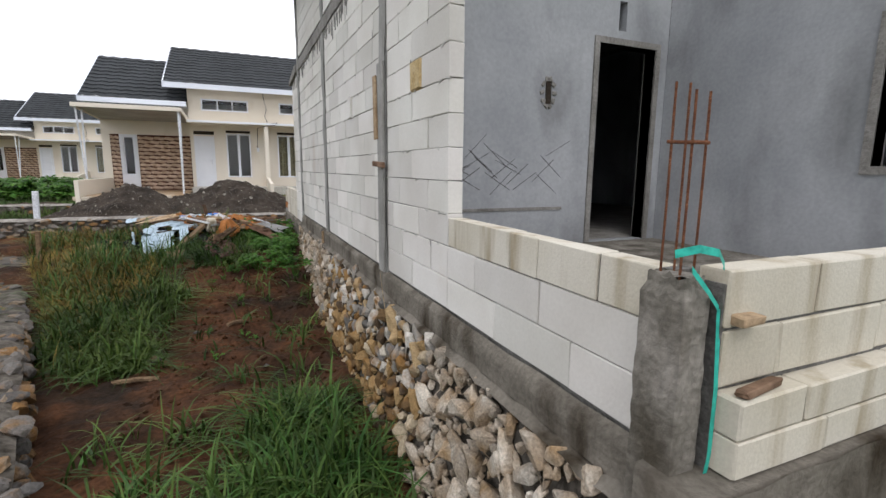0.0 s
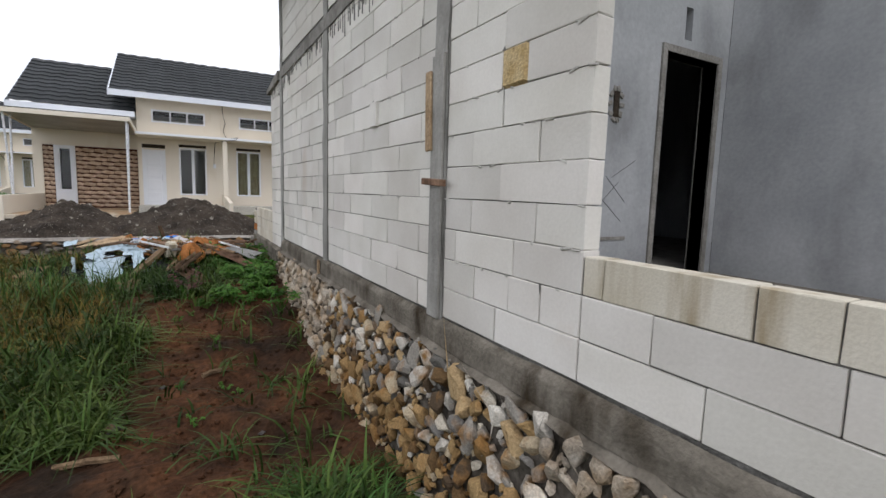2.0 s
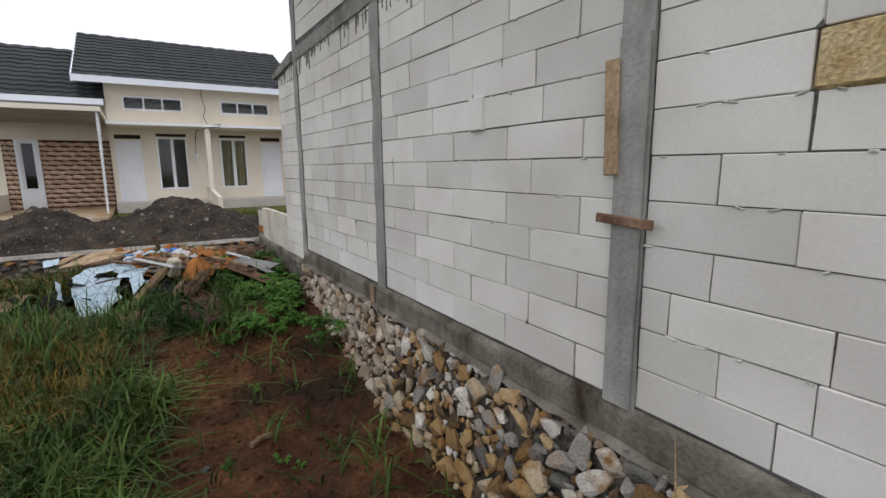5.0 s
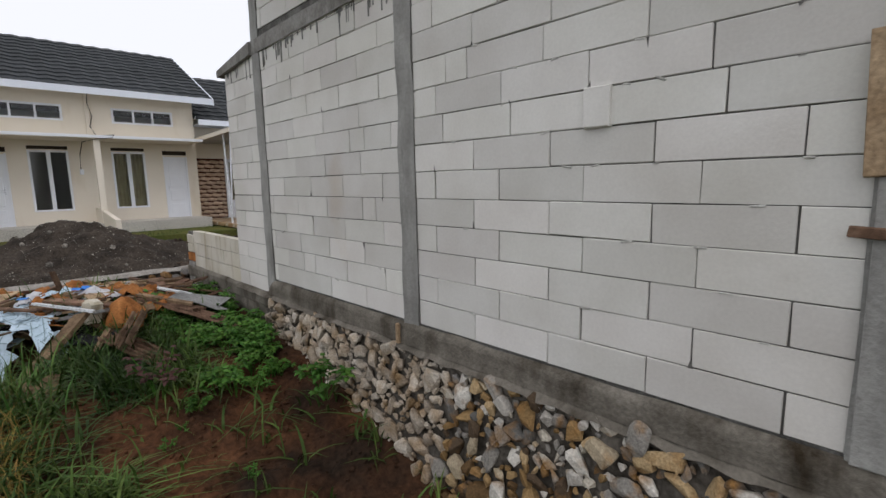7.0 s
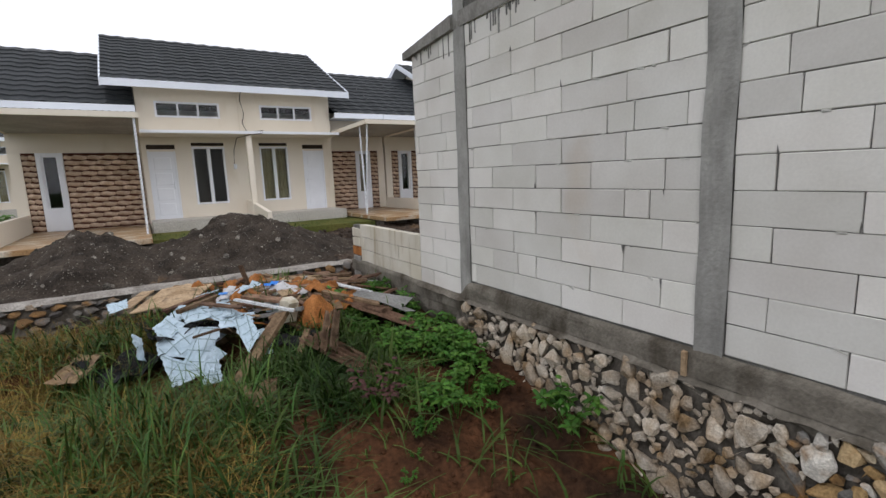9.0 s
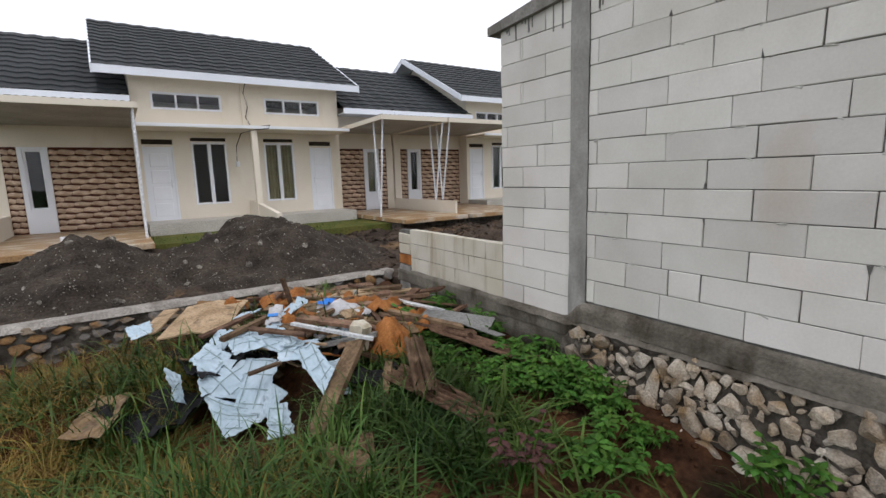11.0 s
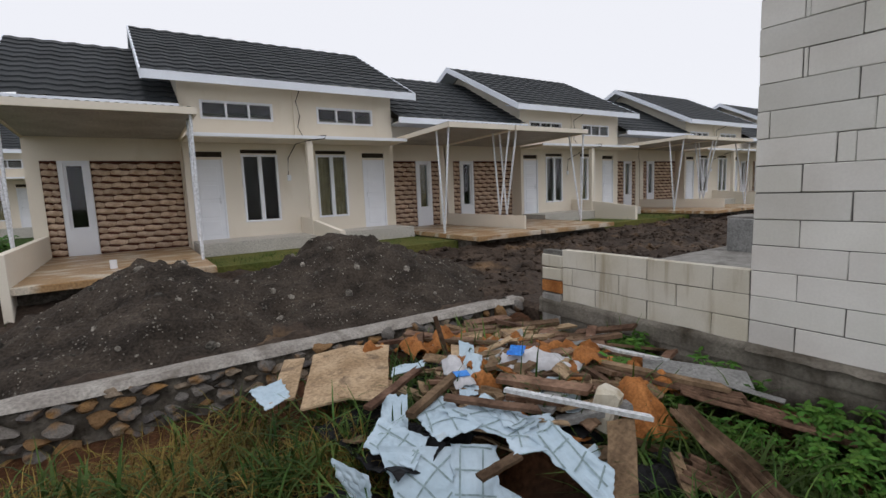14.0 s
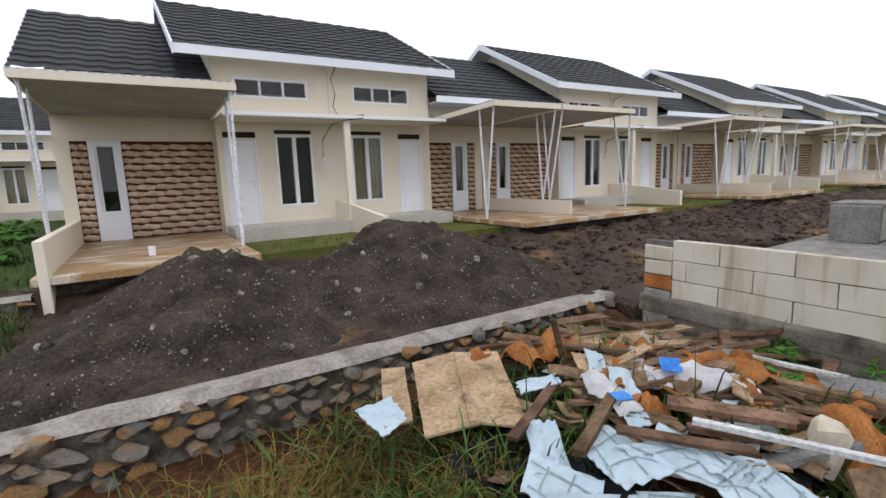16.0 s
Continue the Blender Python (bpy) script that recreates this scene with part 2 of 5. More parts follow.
# ---- building blocks ----
class Shape:
    def __init__(self):
        self.v, self.f = [], []

    def add(self, verts, faces):
        o = len(self.v)
        self.v += [tuple(p) for p in verts]
        self.f += [tuple(i + o for i in q) for q in faces]
        return self

    def box(self, lo, hi, m=None):
        (a, b, c), (d, e, g) = lo, hi
        p = [Vector(q) for q in ((a, b, c), (d, b, c), (d, e, c), (a, e, c), (a, b, g), (d, b, g), (d, e, g), (a, e, g))]
        if m:
            p = [m @ q for q in p]
        return self.add(p, [(3, 2, 1, 0), (4, 5, 6, 7), (0, 1, 5, 4), (1, 2, 6, 5), (2, 3, 7, 6), (3, 0, 4, 7)])

    def bevelled(self, size, c, m=None, rough=0.0, rng=None):
        hx, hy, hz = (s / 2 for s in size)
        idx, p = {}, []
        for sx in (-1, 1):
            for sy in (-1, 1):
                for sz in (-1, 1):
                    for ax, q in enumerate(((sx * hx, sy * (hy - c), sz * (hz - c)), (sx * (hx - c), sy * hy, sz * (hz - c)), (sx * (hx - c), sy * (hy - c), sz * hz))):
                        idx[sx, sy, sz, ax] = len(p)
                        q = Vector(q)
                        if rough:
                            q += Vector((rng.uniform(-rough, rough), rng.uniform(-rough, rough), rng.uniform(-rough, rough)))
                        p.append(q)
        faces = []
        for ax in range(3):
            o = [i for i in range(3) if i != ax]
            for s in (-1, 1):
                ring = []
                for a, b in ((-1, -1), (1, -1), (1, 1), (-1, 1)):
                    k = [0, 0, 0]
                    k[ax], k[o[0]], k[o[1]] = s, a, b
                    ring.append(idx[(*k, ax)])
                faces.append(ring)
            for a in (-1, 1):
                for b in (-1, 1):
                    k0, k1 = [0, 0, 0], [0, 0, 0]
                    k0[ax], k1[ax] = -1, 1
                    for k in (k0, k1):
                        k[o[0]], k[o[1]] = a, b
                    faces.append([idx[(*k0, o[0])], idx[(*k1, o[0])], idx[(*k1, o[1])], idx[(*k0, o[1])]])
        for sx in (-1, 1):
            for sy in (-1, 1):
                for sz in (-1, 1):
                    faces.append([idx[sx, sy, sz, i] for i in range(3)])
        out = []
        for q in faces:
            mid = sum((p[i] for i in q), Vector()) / len(q)
            nrm = (p[q[1]] - p[q[0]]).cross(p[q[2]] - p[q[0]])
            out.append(q if nrm.dot(mid) > 0 else q[::-1])
        return self.add([m @ q for q in p] if m else p, out)

    def tube(self, pts, r, n=8):
        rings, pts = [], [Vector(p) for p in pts]
        for i, p in enumerate(pts):
            d = (pts[min(i + 1, len(pts) - 1)] - pts[max(i - 1, 0)]).normalized()
            u = d.orthogonal().normalized()
            w = d.cross(u)
            rings.append([p + r * (cos(2 * pi * k / n) * u + sin(2 * pi * k / n) * w) for k in range(n)])
        faces = [[i * n + k, i * n + (k + 1) % n, (i + 1) * n + (k + 1) % n, (i + 1) * n + k] for i in range(len(pts) - 1) for k in range(n)]
        faces += [list(range(n))[::-1], [(len(pts) - 1) * n + k for k in range(n)]]
        return self.add([q for r_ in rings for q in r_], faces)

    def prism(self, poly, axis, a, b):
        n = len(poly)
        def put(q, t):
            return (t, q[0], q[1]) if axis == "x" else (q[0], t, q[1])
        return self.add([put(q, a) for q in poly] + [put(q, b) for q in poly], [list(range(n))[::-1], list(range(n, 2 * n))] + [[i, (i + 1) % n, n + (i + 1) % n, n + i] for i in range(n)])

    def sheet(self, f, nu, nv, thick=0.0):
        top = [Vector(f(i / nu, j / nv)) for j in range(nv + 1) for i in range(nu + 1)]
        w = nu + 1
        faces = [[j * w + i, j * w + i + 1, (j + 1) * w + i + 1, (j + 1) * w + i] for j in range(nv) for i in range(nu)]
        if not thick:
            return self.add(top, faces)
        k = len(top)
        low = [p - Vector((0, 0, thick)) for p in top]
        faces += [[a + k for a in q[::-1]] for q in faces]
        edge = [i for i in range(nu)] + [nu + j * w for j in range(nv)] + [nv * w + i for i in range(nu, 0, -1)] + [j * w for j in range(nv, 0, -1)]
        faces += [[edge[i], edge[i] + k, edge[(i + 1) % len(edge)] + k, edge[(i + 1) % len(edge)]] for i in range(len(edge))]
        return self.add(top + low, faces)

    def mesh(self, name, material, smooth=False):
        me = bpy.data.meshes.new(name)
        me.from_pydata(self.v, [], self.f)
        me.materials.append(material)
        if smooth:
            me.polygons.foreach_set("use_smooth", [True] * len(me.polygons))
        me.update()
        return me


def part(name, shape, material, parent=None, label="", smooth=False, at=None):
    ob = new(name, shape.mesh(name, material, smooth) if isinstance(shape, Shape) else shape)
    if at is not None:
        ob.matrix_world = at
    if parent is not None:
        ob.parent = parent
    if label:
        ob["label"] = label
    return ob


def thing(name, label, category, m=None, group="", kind=""):
    ob = new(name)
    ob.empty_display_size = 0.1
    if m is not None:
        ob.matrix_world = m
    return tagged(ob, label, category, group, kind)


def setting(name, shape, material, label, category, smooth=False):
    return tagged(part(name, shape, material, smooth=smooth), label, category, kind="structure")


def holed(s, a0, a1, z0, z1, holes, b0, b1, along="x"):
    us = sorted({a0, a1, *(h[0] for h in holes), *(h[1] for h in holes)})
    zs = sorted({z0, z1, *(h[2] for h in holes), *(h[3] for h in holes)})
    nu, nz_ = len(us) - 1, len(zs) - 1
    def solid(i, k):
        return 0 <= i < nu and 0 <= k < nz_ and not any(h[0] <= us[i] and us[i + 1] <= h[1] and h[2] <= zs[k] and zs[k + 1] <= h[3] for h in holes)
    def vid(i, k, e):
        return (i * (nz_ + 1) + k) * 2 + e
    pts = [(u, b, z) if along == "x" else (b, u, z) for u in us for z in zs for b in (b0, b1)]
    faces = []
    for i in range(nu):
        for k in range(nz_):
            if not solid(i, k):
                continue
            faces += [[vid(i, k, 0), vid(i + 1, k, 0), vid(i + 1, k + 1, 0), vid(i, k + 1, 0)], [vid(i, k, 1), vid(i, k + 1, 1), vid(i + 1, k + 1, 1), vid(i + 1, k, 1)]]
            for di, dk, p, q in ((-1, 0, (i, k), (i, k + 1)), (1, 0, (i + 1, k), (i + 1, k + 1)), (0, -1, (i, k), (i + 1, k)), (0, 1, (i, k + 1), (i + 1, k + 1))):
                if not solid(i + di, k + dk):
                    faces.append([vid(*p, 0), vid(*q, 0), vid(*q, 1), vid(*p, 1)])
    used = sorted({i for f in faces for i in f})
    new_id = {o: n for n, o in enumerate(used)}
    return s.add([pts[o] for o in used], [[new_id[i] for i in f] for f in faces])


def step(a, b, t):
    t = min(1, max(0, (t - a) / (b - a)))
    return t * t * (3 - 2 * t)


noise = mathutils.noise.noise


def bumpy(x, y, f, seed=0.0):
    return noise(Vector((x * f, y * f, seed)))


# ---- ground ----
def path_x(y):
    return -0.331 * y


def yard(x, y):
    h = -0.52 + 0.55 * step(5.6, 9.3, y) + 0.1 * step(9, 12, y)
    h += 0.22 * step(0.5, 1.1, x) * step(1.0, 6, y) * 0.5
    h += 0.22 * math.exp(-((x + 0.4) / 0.85) ** 2 - ((y - 11.2) / 1.1) ** 2)
    h -= 0.27 * step(-0.75, -1.2, x) * step(9.3, 10.1, y) * step(11.5, 10.9, y)
    h -= 0.08 * step(11.2, 12.6, y) * step(-1.2, -2.4, x)
    h += 0.07 * bumpy(x, y, 1.3) + 0.06 * bumpy(x, y, 3.6, 3) + 0.03 * bumpy(x, y, 9.0, 5) + 0.025 * abs(bumpy(x, y, 6.0, 9)) + 0.014 * bumpy(x, y, 19.0, 7)
    return h


def heap(x, y):
    h = 0
    for cx, cy, hh, sx, sy in ((0.0, 15.7, 0.86, 1.05, 1.05), (-2.6, 15.5, 0.74, 0.8, 1.0), (-1.3, 15.6, 0.42, 0.8, 0.8), (1.3, 16.0, 0.28, 0.8, 0.9), (-3.7, 15.3, 0.36, 0.7, 1.0)):
        r = ((x - cx) / sx) ** 2 + ((y - cy) / sy) ** 2
        h = max(h, hh * math.exp(-r * 0.62)) if r > 0 else hh
    return h


def terrain(x, y):
    if y > 13.19:
        base = 0.40 + 0.09 * bumpy(x, y, 0.9) + 0.1 * bumpy(x * 0.5, y, 2.6, 2) + 0.07 * bumpy(x, y, 6.0, 4) + 0.12 * abs(bumpy(x * 0.6, y, 2.1, 6)) + 0.05 * abs(bumpy(x, y, 5.0, 8)) - 0.05
        base += 0.12 * step(19, 24, y)
        base -= 0.25 * step(-3.2, -4.4, x) * (1 - step(17.4, 18.2, y))
        if -4.6 < x < 62 and 17.95 < y < 30:
            base = min(base, 0.5)
        return base
    if x > 1.2:
        return 0.1
    left = path_x(y) - 0.5
    h = yard(x, y)
    if x < left:
        h = h + (-0.02 - h) * step(left, left - 0.3, x)
    return h


def ground_grid(x0, x1, y0, y1, d, f):
    nx, ny = int(round((x1 - x0) / d)), int(round((y1 - y0) / d))
    return Shape().sheet(lambda u, v: (x0 + (x1 - x0) * u, y0 + (y1 - y0) * v, f(x0 + (x1 - x0) * u, y0 + (y1 - y0) * v)), nx, ny)


setting("ground", ground_grid(-6.5, 1.3, -3, 13.175, 0.05, terrain), SOIL, "wet reddish-brown bare soil with lumps and footprints", "soil", True)
setting("road", ground_grid(-9, 26, 13.2, 19.4, 0.07, terrain), MUD, "dark churned muddy unpaved road", "mud road", True)
rng_bank = random.Random(1)
far = Shape()
far.box((-2500, 30, 0.2), (2500, 2500, 0.38))
far.box((-9, 19.4, 0.1), (26, 30, 0.3))
far.box((26, -300, 0.2), (2500, 30, 0.38))
far.box((-2500, -300, -0.4), (-6.5, 13.2, -0.06)).box((-2500, 13.2, -0.4), (-9, 30, 0.1))
far.box((-6.5, -300, -0.9), (26, -3, -0.6))
far.box((1.3, -3, -0.9), (26, 13.25, 0.05))
setting("road_bank", Shape().bevelled((24.7, 0.62, 0.8), 0.06, pose(13.6, 13.0, 0.04), 0.0, rng_bank), MUD, "muddy bank along the road edge", "bank")
setting("ground_far", far, FAR, "flat green overgrown land reaching the horizon", "land")

# ---- unfinished house: aerated block side wall on a rubble foundation ----
rng = random.Random(7)
FACE = 1.18
def slope_at(y, z):
    return z - 0.011 * (y - 3)


core = Shape()
core.box((FACE + 0.012, 2.67, 0.55), (FACE + 0.11, 9.44, 5.55))
core.box((FACE + 0.012, 9.44, 0.55), (FACE + 0.11, 10.35, 3.36))
core.box((FACE + 0.012, 1.0, 0.55), (FACE + 0.11, 2.67, 1.31))
core.box((FACE + 0.012, 10.35, 0.45), (FACE + 0.11, 12.6, 1.15))
wall_side = setting("wall_side", core, MORTAR, "unrendered aerated concrete block side wall with thin grey joints", "wall")
block_mesh = {}
def level(y, z):
    return z - 0.003 + 0.0032 * (y - 3)


def block(y0, y1, z0, z1, material, parent, stuff=None, x=FACE):
    ly, lz = y1 - y0 - rng.choice((0.005, 0.006, 0.007, 0.012)), z1 - z0 - rng.choice((0.005, 0.007))
    key = (round(ly, 3), round(lz, 3), material.name, rng.randrange(4))
    yc, zc = (y0 + y1) / 2, (z0 + z1) / 2
    m = pose(x + 0.05 + rng.uniform(-0.003, 0.003), yc, level(yc, zc), 0.18 + rng.uniform(-0.2, 0.2), 0, rng.uniform(-0.25, 0.25))
    if stuff is not None:
        stuff.bevelled((0.1, ly, lz), 0.003, m)
        return
    if key not in block_mesh:
        block_mesh[key] = Shape().bevelled((0.1, key[0], key[1]), 0.0035, None, 0.0022, rng).mesh("block", material)
    part("block", block_mesh[key], None, parent, at=m)


def course(y0, y1, z0, z1, phase, material, parent, stuff=None, extra=(), leave=None):
    # running bond of 0.6 m blocks: one joint lies at phase
    n = math.floor((y0 - phase) / 0.6)
    cuts = [phase + 0.6 * k for k in range(n, n + 30) if y0 + 0.05 < phase + 0.6 * k < y1 - 0.05]
    cuts = sorted([y0, y1, *cuts, *(e for e in extra if y0 < e < y1)])
    for a, b in zip(cuts, cuts[1:]):
        if not (leave and leave[0] < (a + b) / 2 < leave[1]):
            block(a, b, z0, z1, material, parent, stuff)


COLS = [(3.86, 4.03), (6.65, 6.83), (9.27, 9.45)]
bays = [(2.62, 3.86), (4.03, 6.65), (6.83, 9.27), (9.45, 10.36)]
EVEN, ODD = (3.26, 6.05, 7.98, 9.76), (2.95, 5.83, 7.68, 10.05)
OTHER = {(0, 2): 3.12, (0, 7): 3.27, (0, 1): 2.89, (1, 7): 5.74, (1, 8): 5.81, (1, 9): 5.5, (2, 7): 7.54, (3, 7): 9.67}
HALVES = {(0, 7): (3.07,), (0, 1): (3.15,), (2, 1): (8.52,), (2, 4): (7.18,), (2, 7): (7.32,), (1, 9): (6.3,), (3, 6): (9.86,), (3, 9): (10.08,), (3, 11): (10.08,)}
def phase_of(bi, k):
    return OTHER.get((bi, k), (EVEN if k % 2 == 0 else ODD)[bi])


upper = Shape()
for bi, (a, b) in enumerate(bays):
    for k in range(-1 if bi == 3 else 0, 14):
        z0 = 0.745 + 0.2 * k
        z1 = min(z0 + 0.2, 3.47 if bi < 3 else 3.36)
        if z1 - z0 < 0.05:
            continue
        course(a, b, z0, z1, phase_of(bi, k), BLOCK, wall_side, None, HALVES.get((bi, k), ()), (3.07, 3.27) if (bi, k) == (0, 7) else None)
    if bi < 3:
        for k in range(10):
            z0 = 3.585 + 0.2 * k
            course(a, b, z0, z0 + 0.2, (EVEN, ODD)[k % 2][bi], BLOCK, wall_side, upper)
tagged(part("block_courses", upper, BLOCK, wall_side, "upper courses of pale blocks"), kind="stuff")
for k in range(3):
    course(1.04, 2.617, 0.745 + 0.2 * k, 0.945 + 0.2 * k - (0.02 if k == 2 else 0), (2.03, 2.25, 1.9)[k], (BLOCK, BLOCK, BLOCK_LOW)[k], wall_side, None, (1.675,) if k == 2 else ())
    course(10.363, 12.3, 0.545 + 0.2 * k, 0.745 + 0.2 * k, (10.05, 10.36, 10.05)[k], BLOCK_LOW, wall_side)
part("patch_stone", Shape().bevelled((0.04, 0.2, 0.2), 0.012, None, 0.006, rng), PATCH, wall_side, "yellow rough patch stone", at=pose(FACE + 0.008, 3.17, 2.243))
part("block", Shape().bevelled((0.05, 0.15, 0.215), 0.006, None, 0.004, rng), BLOCK, wall_side, "block offcut standing proud of the wall", at=pose(FACE - 0.006, 5.15, 2.25))
for i, (a, b) in enumerate(COLS):
    s = Shape()
    s.sheet(lambda u, v: (FACE - 0.012 - 0.012 * noise(Vector((u * 3, v * 14, i))), a - 0.004 + (b - a + 0.008) * u + 0.012 * noise(Vector((i, v * 9, 2 + round(u)))), slope_at(a, 0.6 + 4.9 * v)), 5, 60)
    s.box((FACE + 0.012, a + 0.01, 0.56), (FACE + 0.13, b - 0.01, 5.55))
    s.box((FACE - 0.004, a + 0.006, 0.62), (FACE + 0.05, b - 0.006, 5.5))
    part("column", s, COLUMN, wall_side, "grey cast concrete column strip")
ring = Shape()
for a, b in ((2.62, 9.5),):
    ring.sheet(lambda u, v: (FACE - 0.016 - 0.008 * noise(Vector((u * 40, v * 3, 9))), a + (b - a) * u, slope_at(a + (b - a) * u, 3.435 + 0.15 * v + 0.008 * noise(Vector((u * 30, v * 2, 4))))), 90, 3)
    ring.box((FACE - 0.006, a, 3.4), (FACE + 0.11, b, 3.5))
part("ring_beam", ring, CONCRETE, wall_side, "grey horizontal concrete ring beam")
capm = Shape().prism([(9.45, 3.36), (10.5, 3.28), (10.5, 3.36), (9.45, 3.5)], "x", FACE - 0.05, FACE + 0.16)
part("coping", capm, CONCRETE, wall_side, "thin overhanging concrete coping")
# thin mortar runs hanging under the ring beam
drips = Shape()
for a, b in ((4.3, 6.6), (6.9, 9.2), (9.5, 10.3)):
    for k in range(int((b - a) * 20)):
        y, ln, w = rng.uniform(a, b), rng.uniform(0.03, 0.28) * (0.4 + 0.6 * rng.random()), rng.uniform(0.003, 0.009)
        z = slope_at(y, 3.43)
        drips.box((FACE - 0.006, y - w, z - ln), (FACE + 0.006, y + w, z))
tagged(part("mortar_drips", drips, DRIP, wall_side, "dried grey mortar drips"), kind="stuff")
lumps = Shape()
for k in range(110):
    a, b = bays[rng.randrange(3)]
    y, z = rng.uniform(a, b), 0.745 + 0.2 * rng.randrange(1, 13)
    w = rng.uniform(0.01, 0.035)
    lumps.bevelled((0.014, w * 2, rng.uniform(0.006, 0.014)), 0.003, pose(FACE + 0.001, y, level(y, z) - 0.004, rng.uniform(-25, 25), 0, 0), 0.002, rng)
chips = Shape()
for k in range(60):
    bi = rng.randrange(3)
    a, b = bays[bi]
    row = rng.randrange(0, 12)
    y = phase_of(bi, row) + 0.6 * rng.randrange(-3, 4)
    if not a + 0.1 < y < b - 0.1:
        continue
    w, h_ = rng.uniform(0.006, 0.016), rng.uniform(0.015, 0.07)
    z = level(y, 0.745 + 0.2 * (row + rng.randrange(2)))
    up = -1 if rng.random() > 0.5 else 1
    chips.add([(FACE - 0.0045, y - w, z), (FACE - 0.0045, y + w, z), (FACE - 0.0045, y + rng.uniform(-w, w), z + up * h_)], [(0, 1, 2)])
tagged(part("chipped_corners", chips, MORTAR, wall_side, "dark chipped block corners filled with mortar"), kind="stuff")
tagged(part("mortar_lumps", lumps, CONCRETE_PALE, wall_side, "squeezed grey mortar lumps"), kind="stuff")

beam = Shape()
beam.sheet(lambda u, v: (FACE - 0.035 - 0.012 * noise(Vector((u * 25, v * 3, 1))) + 0.03 * max(0, v - 0.9) * 10, 0.93 + 11.7 * u, level(0.93 + 11.7 * u, 0.55 - 0.17 * step(9.3, 9.5, 0.93 + 11.7 * u) + (0.185 + 0.015 * noise(Vector((u * 30, 0, 5)))) * v)), 200, 6)
beam.box((FACE - 0.02, 0.97, 0.3), (FACE + 0.14, 9.4, 0.60)).box((FACE - 0.02, 9.4, 0.1), (FACE + 0.14, 12.6, 0.5))
setting("foundation_beam", beam, BEAM, "stained rough concrete foundation beam under the blocks", "beam", True)

# timber formwork left on the first column
fw = thing("formwork_board", "weathered grey timber formwork board nailed on the column", "board", pose(FACE - 0.04, 4.0, 0.7))
part("board", Shape().bevelled((0.022, 0.15, 1.75), 0.004, pose(0.01, -0.055, 0.9), 0.002, rng), COLUMN, fw)
part("cleat", Shape().bevelled((0.03, 0.3, 0.045), 0.005, pose(-0.015, -0.06, 0.95, 3), 0.002, rng), WOOD, fw, "short brown wooden cleat")
part("upright_lath", Shape().bevelled((0.02, 0.075, 0.52), 0.004, pose(-0.012, 0.035, 1.42, -2), 0.003, rng), PLYWOOD, fw, "splintered pale lath")
st = thing("wooden_stub", "short pale wooden stub beside the column", "stub", pose(FACE - 0.06, 6.86, 0.56))
part("stub", Shape().bevelled((0.03, 0.035, 0.17), 0.005, pose(0, 0, 0.085), 0.002, rng), PLYWOOD, st)

# ---- rubble stones ----
def stone_mesh(seed, material, sharp=False):
    r = random.Random(seed)
    bm = bmesh.new()
    if sharp:
        # a broken stone: the hull of a few points, its edges knocked off
        for k in range(15):
            d = Vector((r.gauss(0, 1), r.gauss(0, 1), r.gauss(0, 1))).normalized()
            bm.verts.new(Vector((max(-0.62, min(0.62, d.x * 1.1)), d.y * r.uniform(0.8, 1.12), d.z * r.uniform(0.8, 1.12))))
        hull = bmesh.ops.convex_hull(bm, input=bm.verts)
        bmesh.ops.delete(bm, geom=[v for v in bm.verts if not v.link_faces], context='VERTS')
        bmesh.ops.bevel(bm, geom=list(bm.edges), offset=0.07, segments=1, affect='EDGES')
        for v in bm.verts:
            v.co *= 1 + 0.16 * noise(v.co * 2.6 + Vector((seed, 0, 0)))
    else:
        bmesh.ops.create_icosphere(bm, subdivisions=2, radius=1)
        cuts = [(Vector((r.gauss(0, 1), r.gauss(0, 1), r.gauss(0, 1))).normalized(), r.uniform(0.42, 0.8)) for _ in range(11)]
        for v in bm.verts:
            for nrm, d in cuts:
                e = v.co.dot(nrm) - d
                if e > 0:
                    v.co -= nrm * e
            v.co *= 1 + 0.3 * noise(v.co * 2.2 + Vector((seed, 0, 0)))
        bmesh.ops.dissolve_limit(bm, angle_limit=0.16, verts=bm.verts, edges=bm.edges)
        bmesh.ops.triangulate(bm, faces=bm.faces)
    me = bpy.data.meshes.new("stone")
    bm.to_mesh(me)
    bm.free()
    me.materials.append(material)
    return me


RUBBLE = [stone_mesh(s, STONE, True) for s in range(12)]
OCHRE_RUBBLE = [stone_mesh(s + 20, STONE_OCHRE, True) for s in range(12)]
COBBLE = [stone_mesh(s + 40, RIVER) for s in range(8)]


def base_x(z, y):
    return FACE - 0.07 - 0.15 * (0.55 - z) / 1.0


bed = Shape().sheet(lambda u, v: (base_x(0.56 - 1.3 * v, 0) + 0.06 + 0.04 * noise(Vector((u * 60, v * 7, 3))) + (0.05 if v == 0 else 0), 0.75 + 8.75 * u, 0.575 - 1.3 * v), 190, 14)
found = setting("foundation", bed, STONEBED, "rubble stone foundation wall bedded in dark mortar", "stone foundation")
ledge = Shape().sheet(lambda u, v: (FACE - 0.02 - 0.06 * v, 0.75 + 9.6 * u, level(0.75 + 9.6 * u, 0.55 - 0.035 * v + 0.03 * noise(Vector((u * 70, v * 2, 6))))), 190, 3)
part("mortar_ledge", ledge, BEAM, found, "rough grey mortar ledge", smooth=True)
placed = []
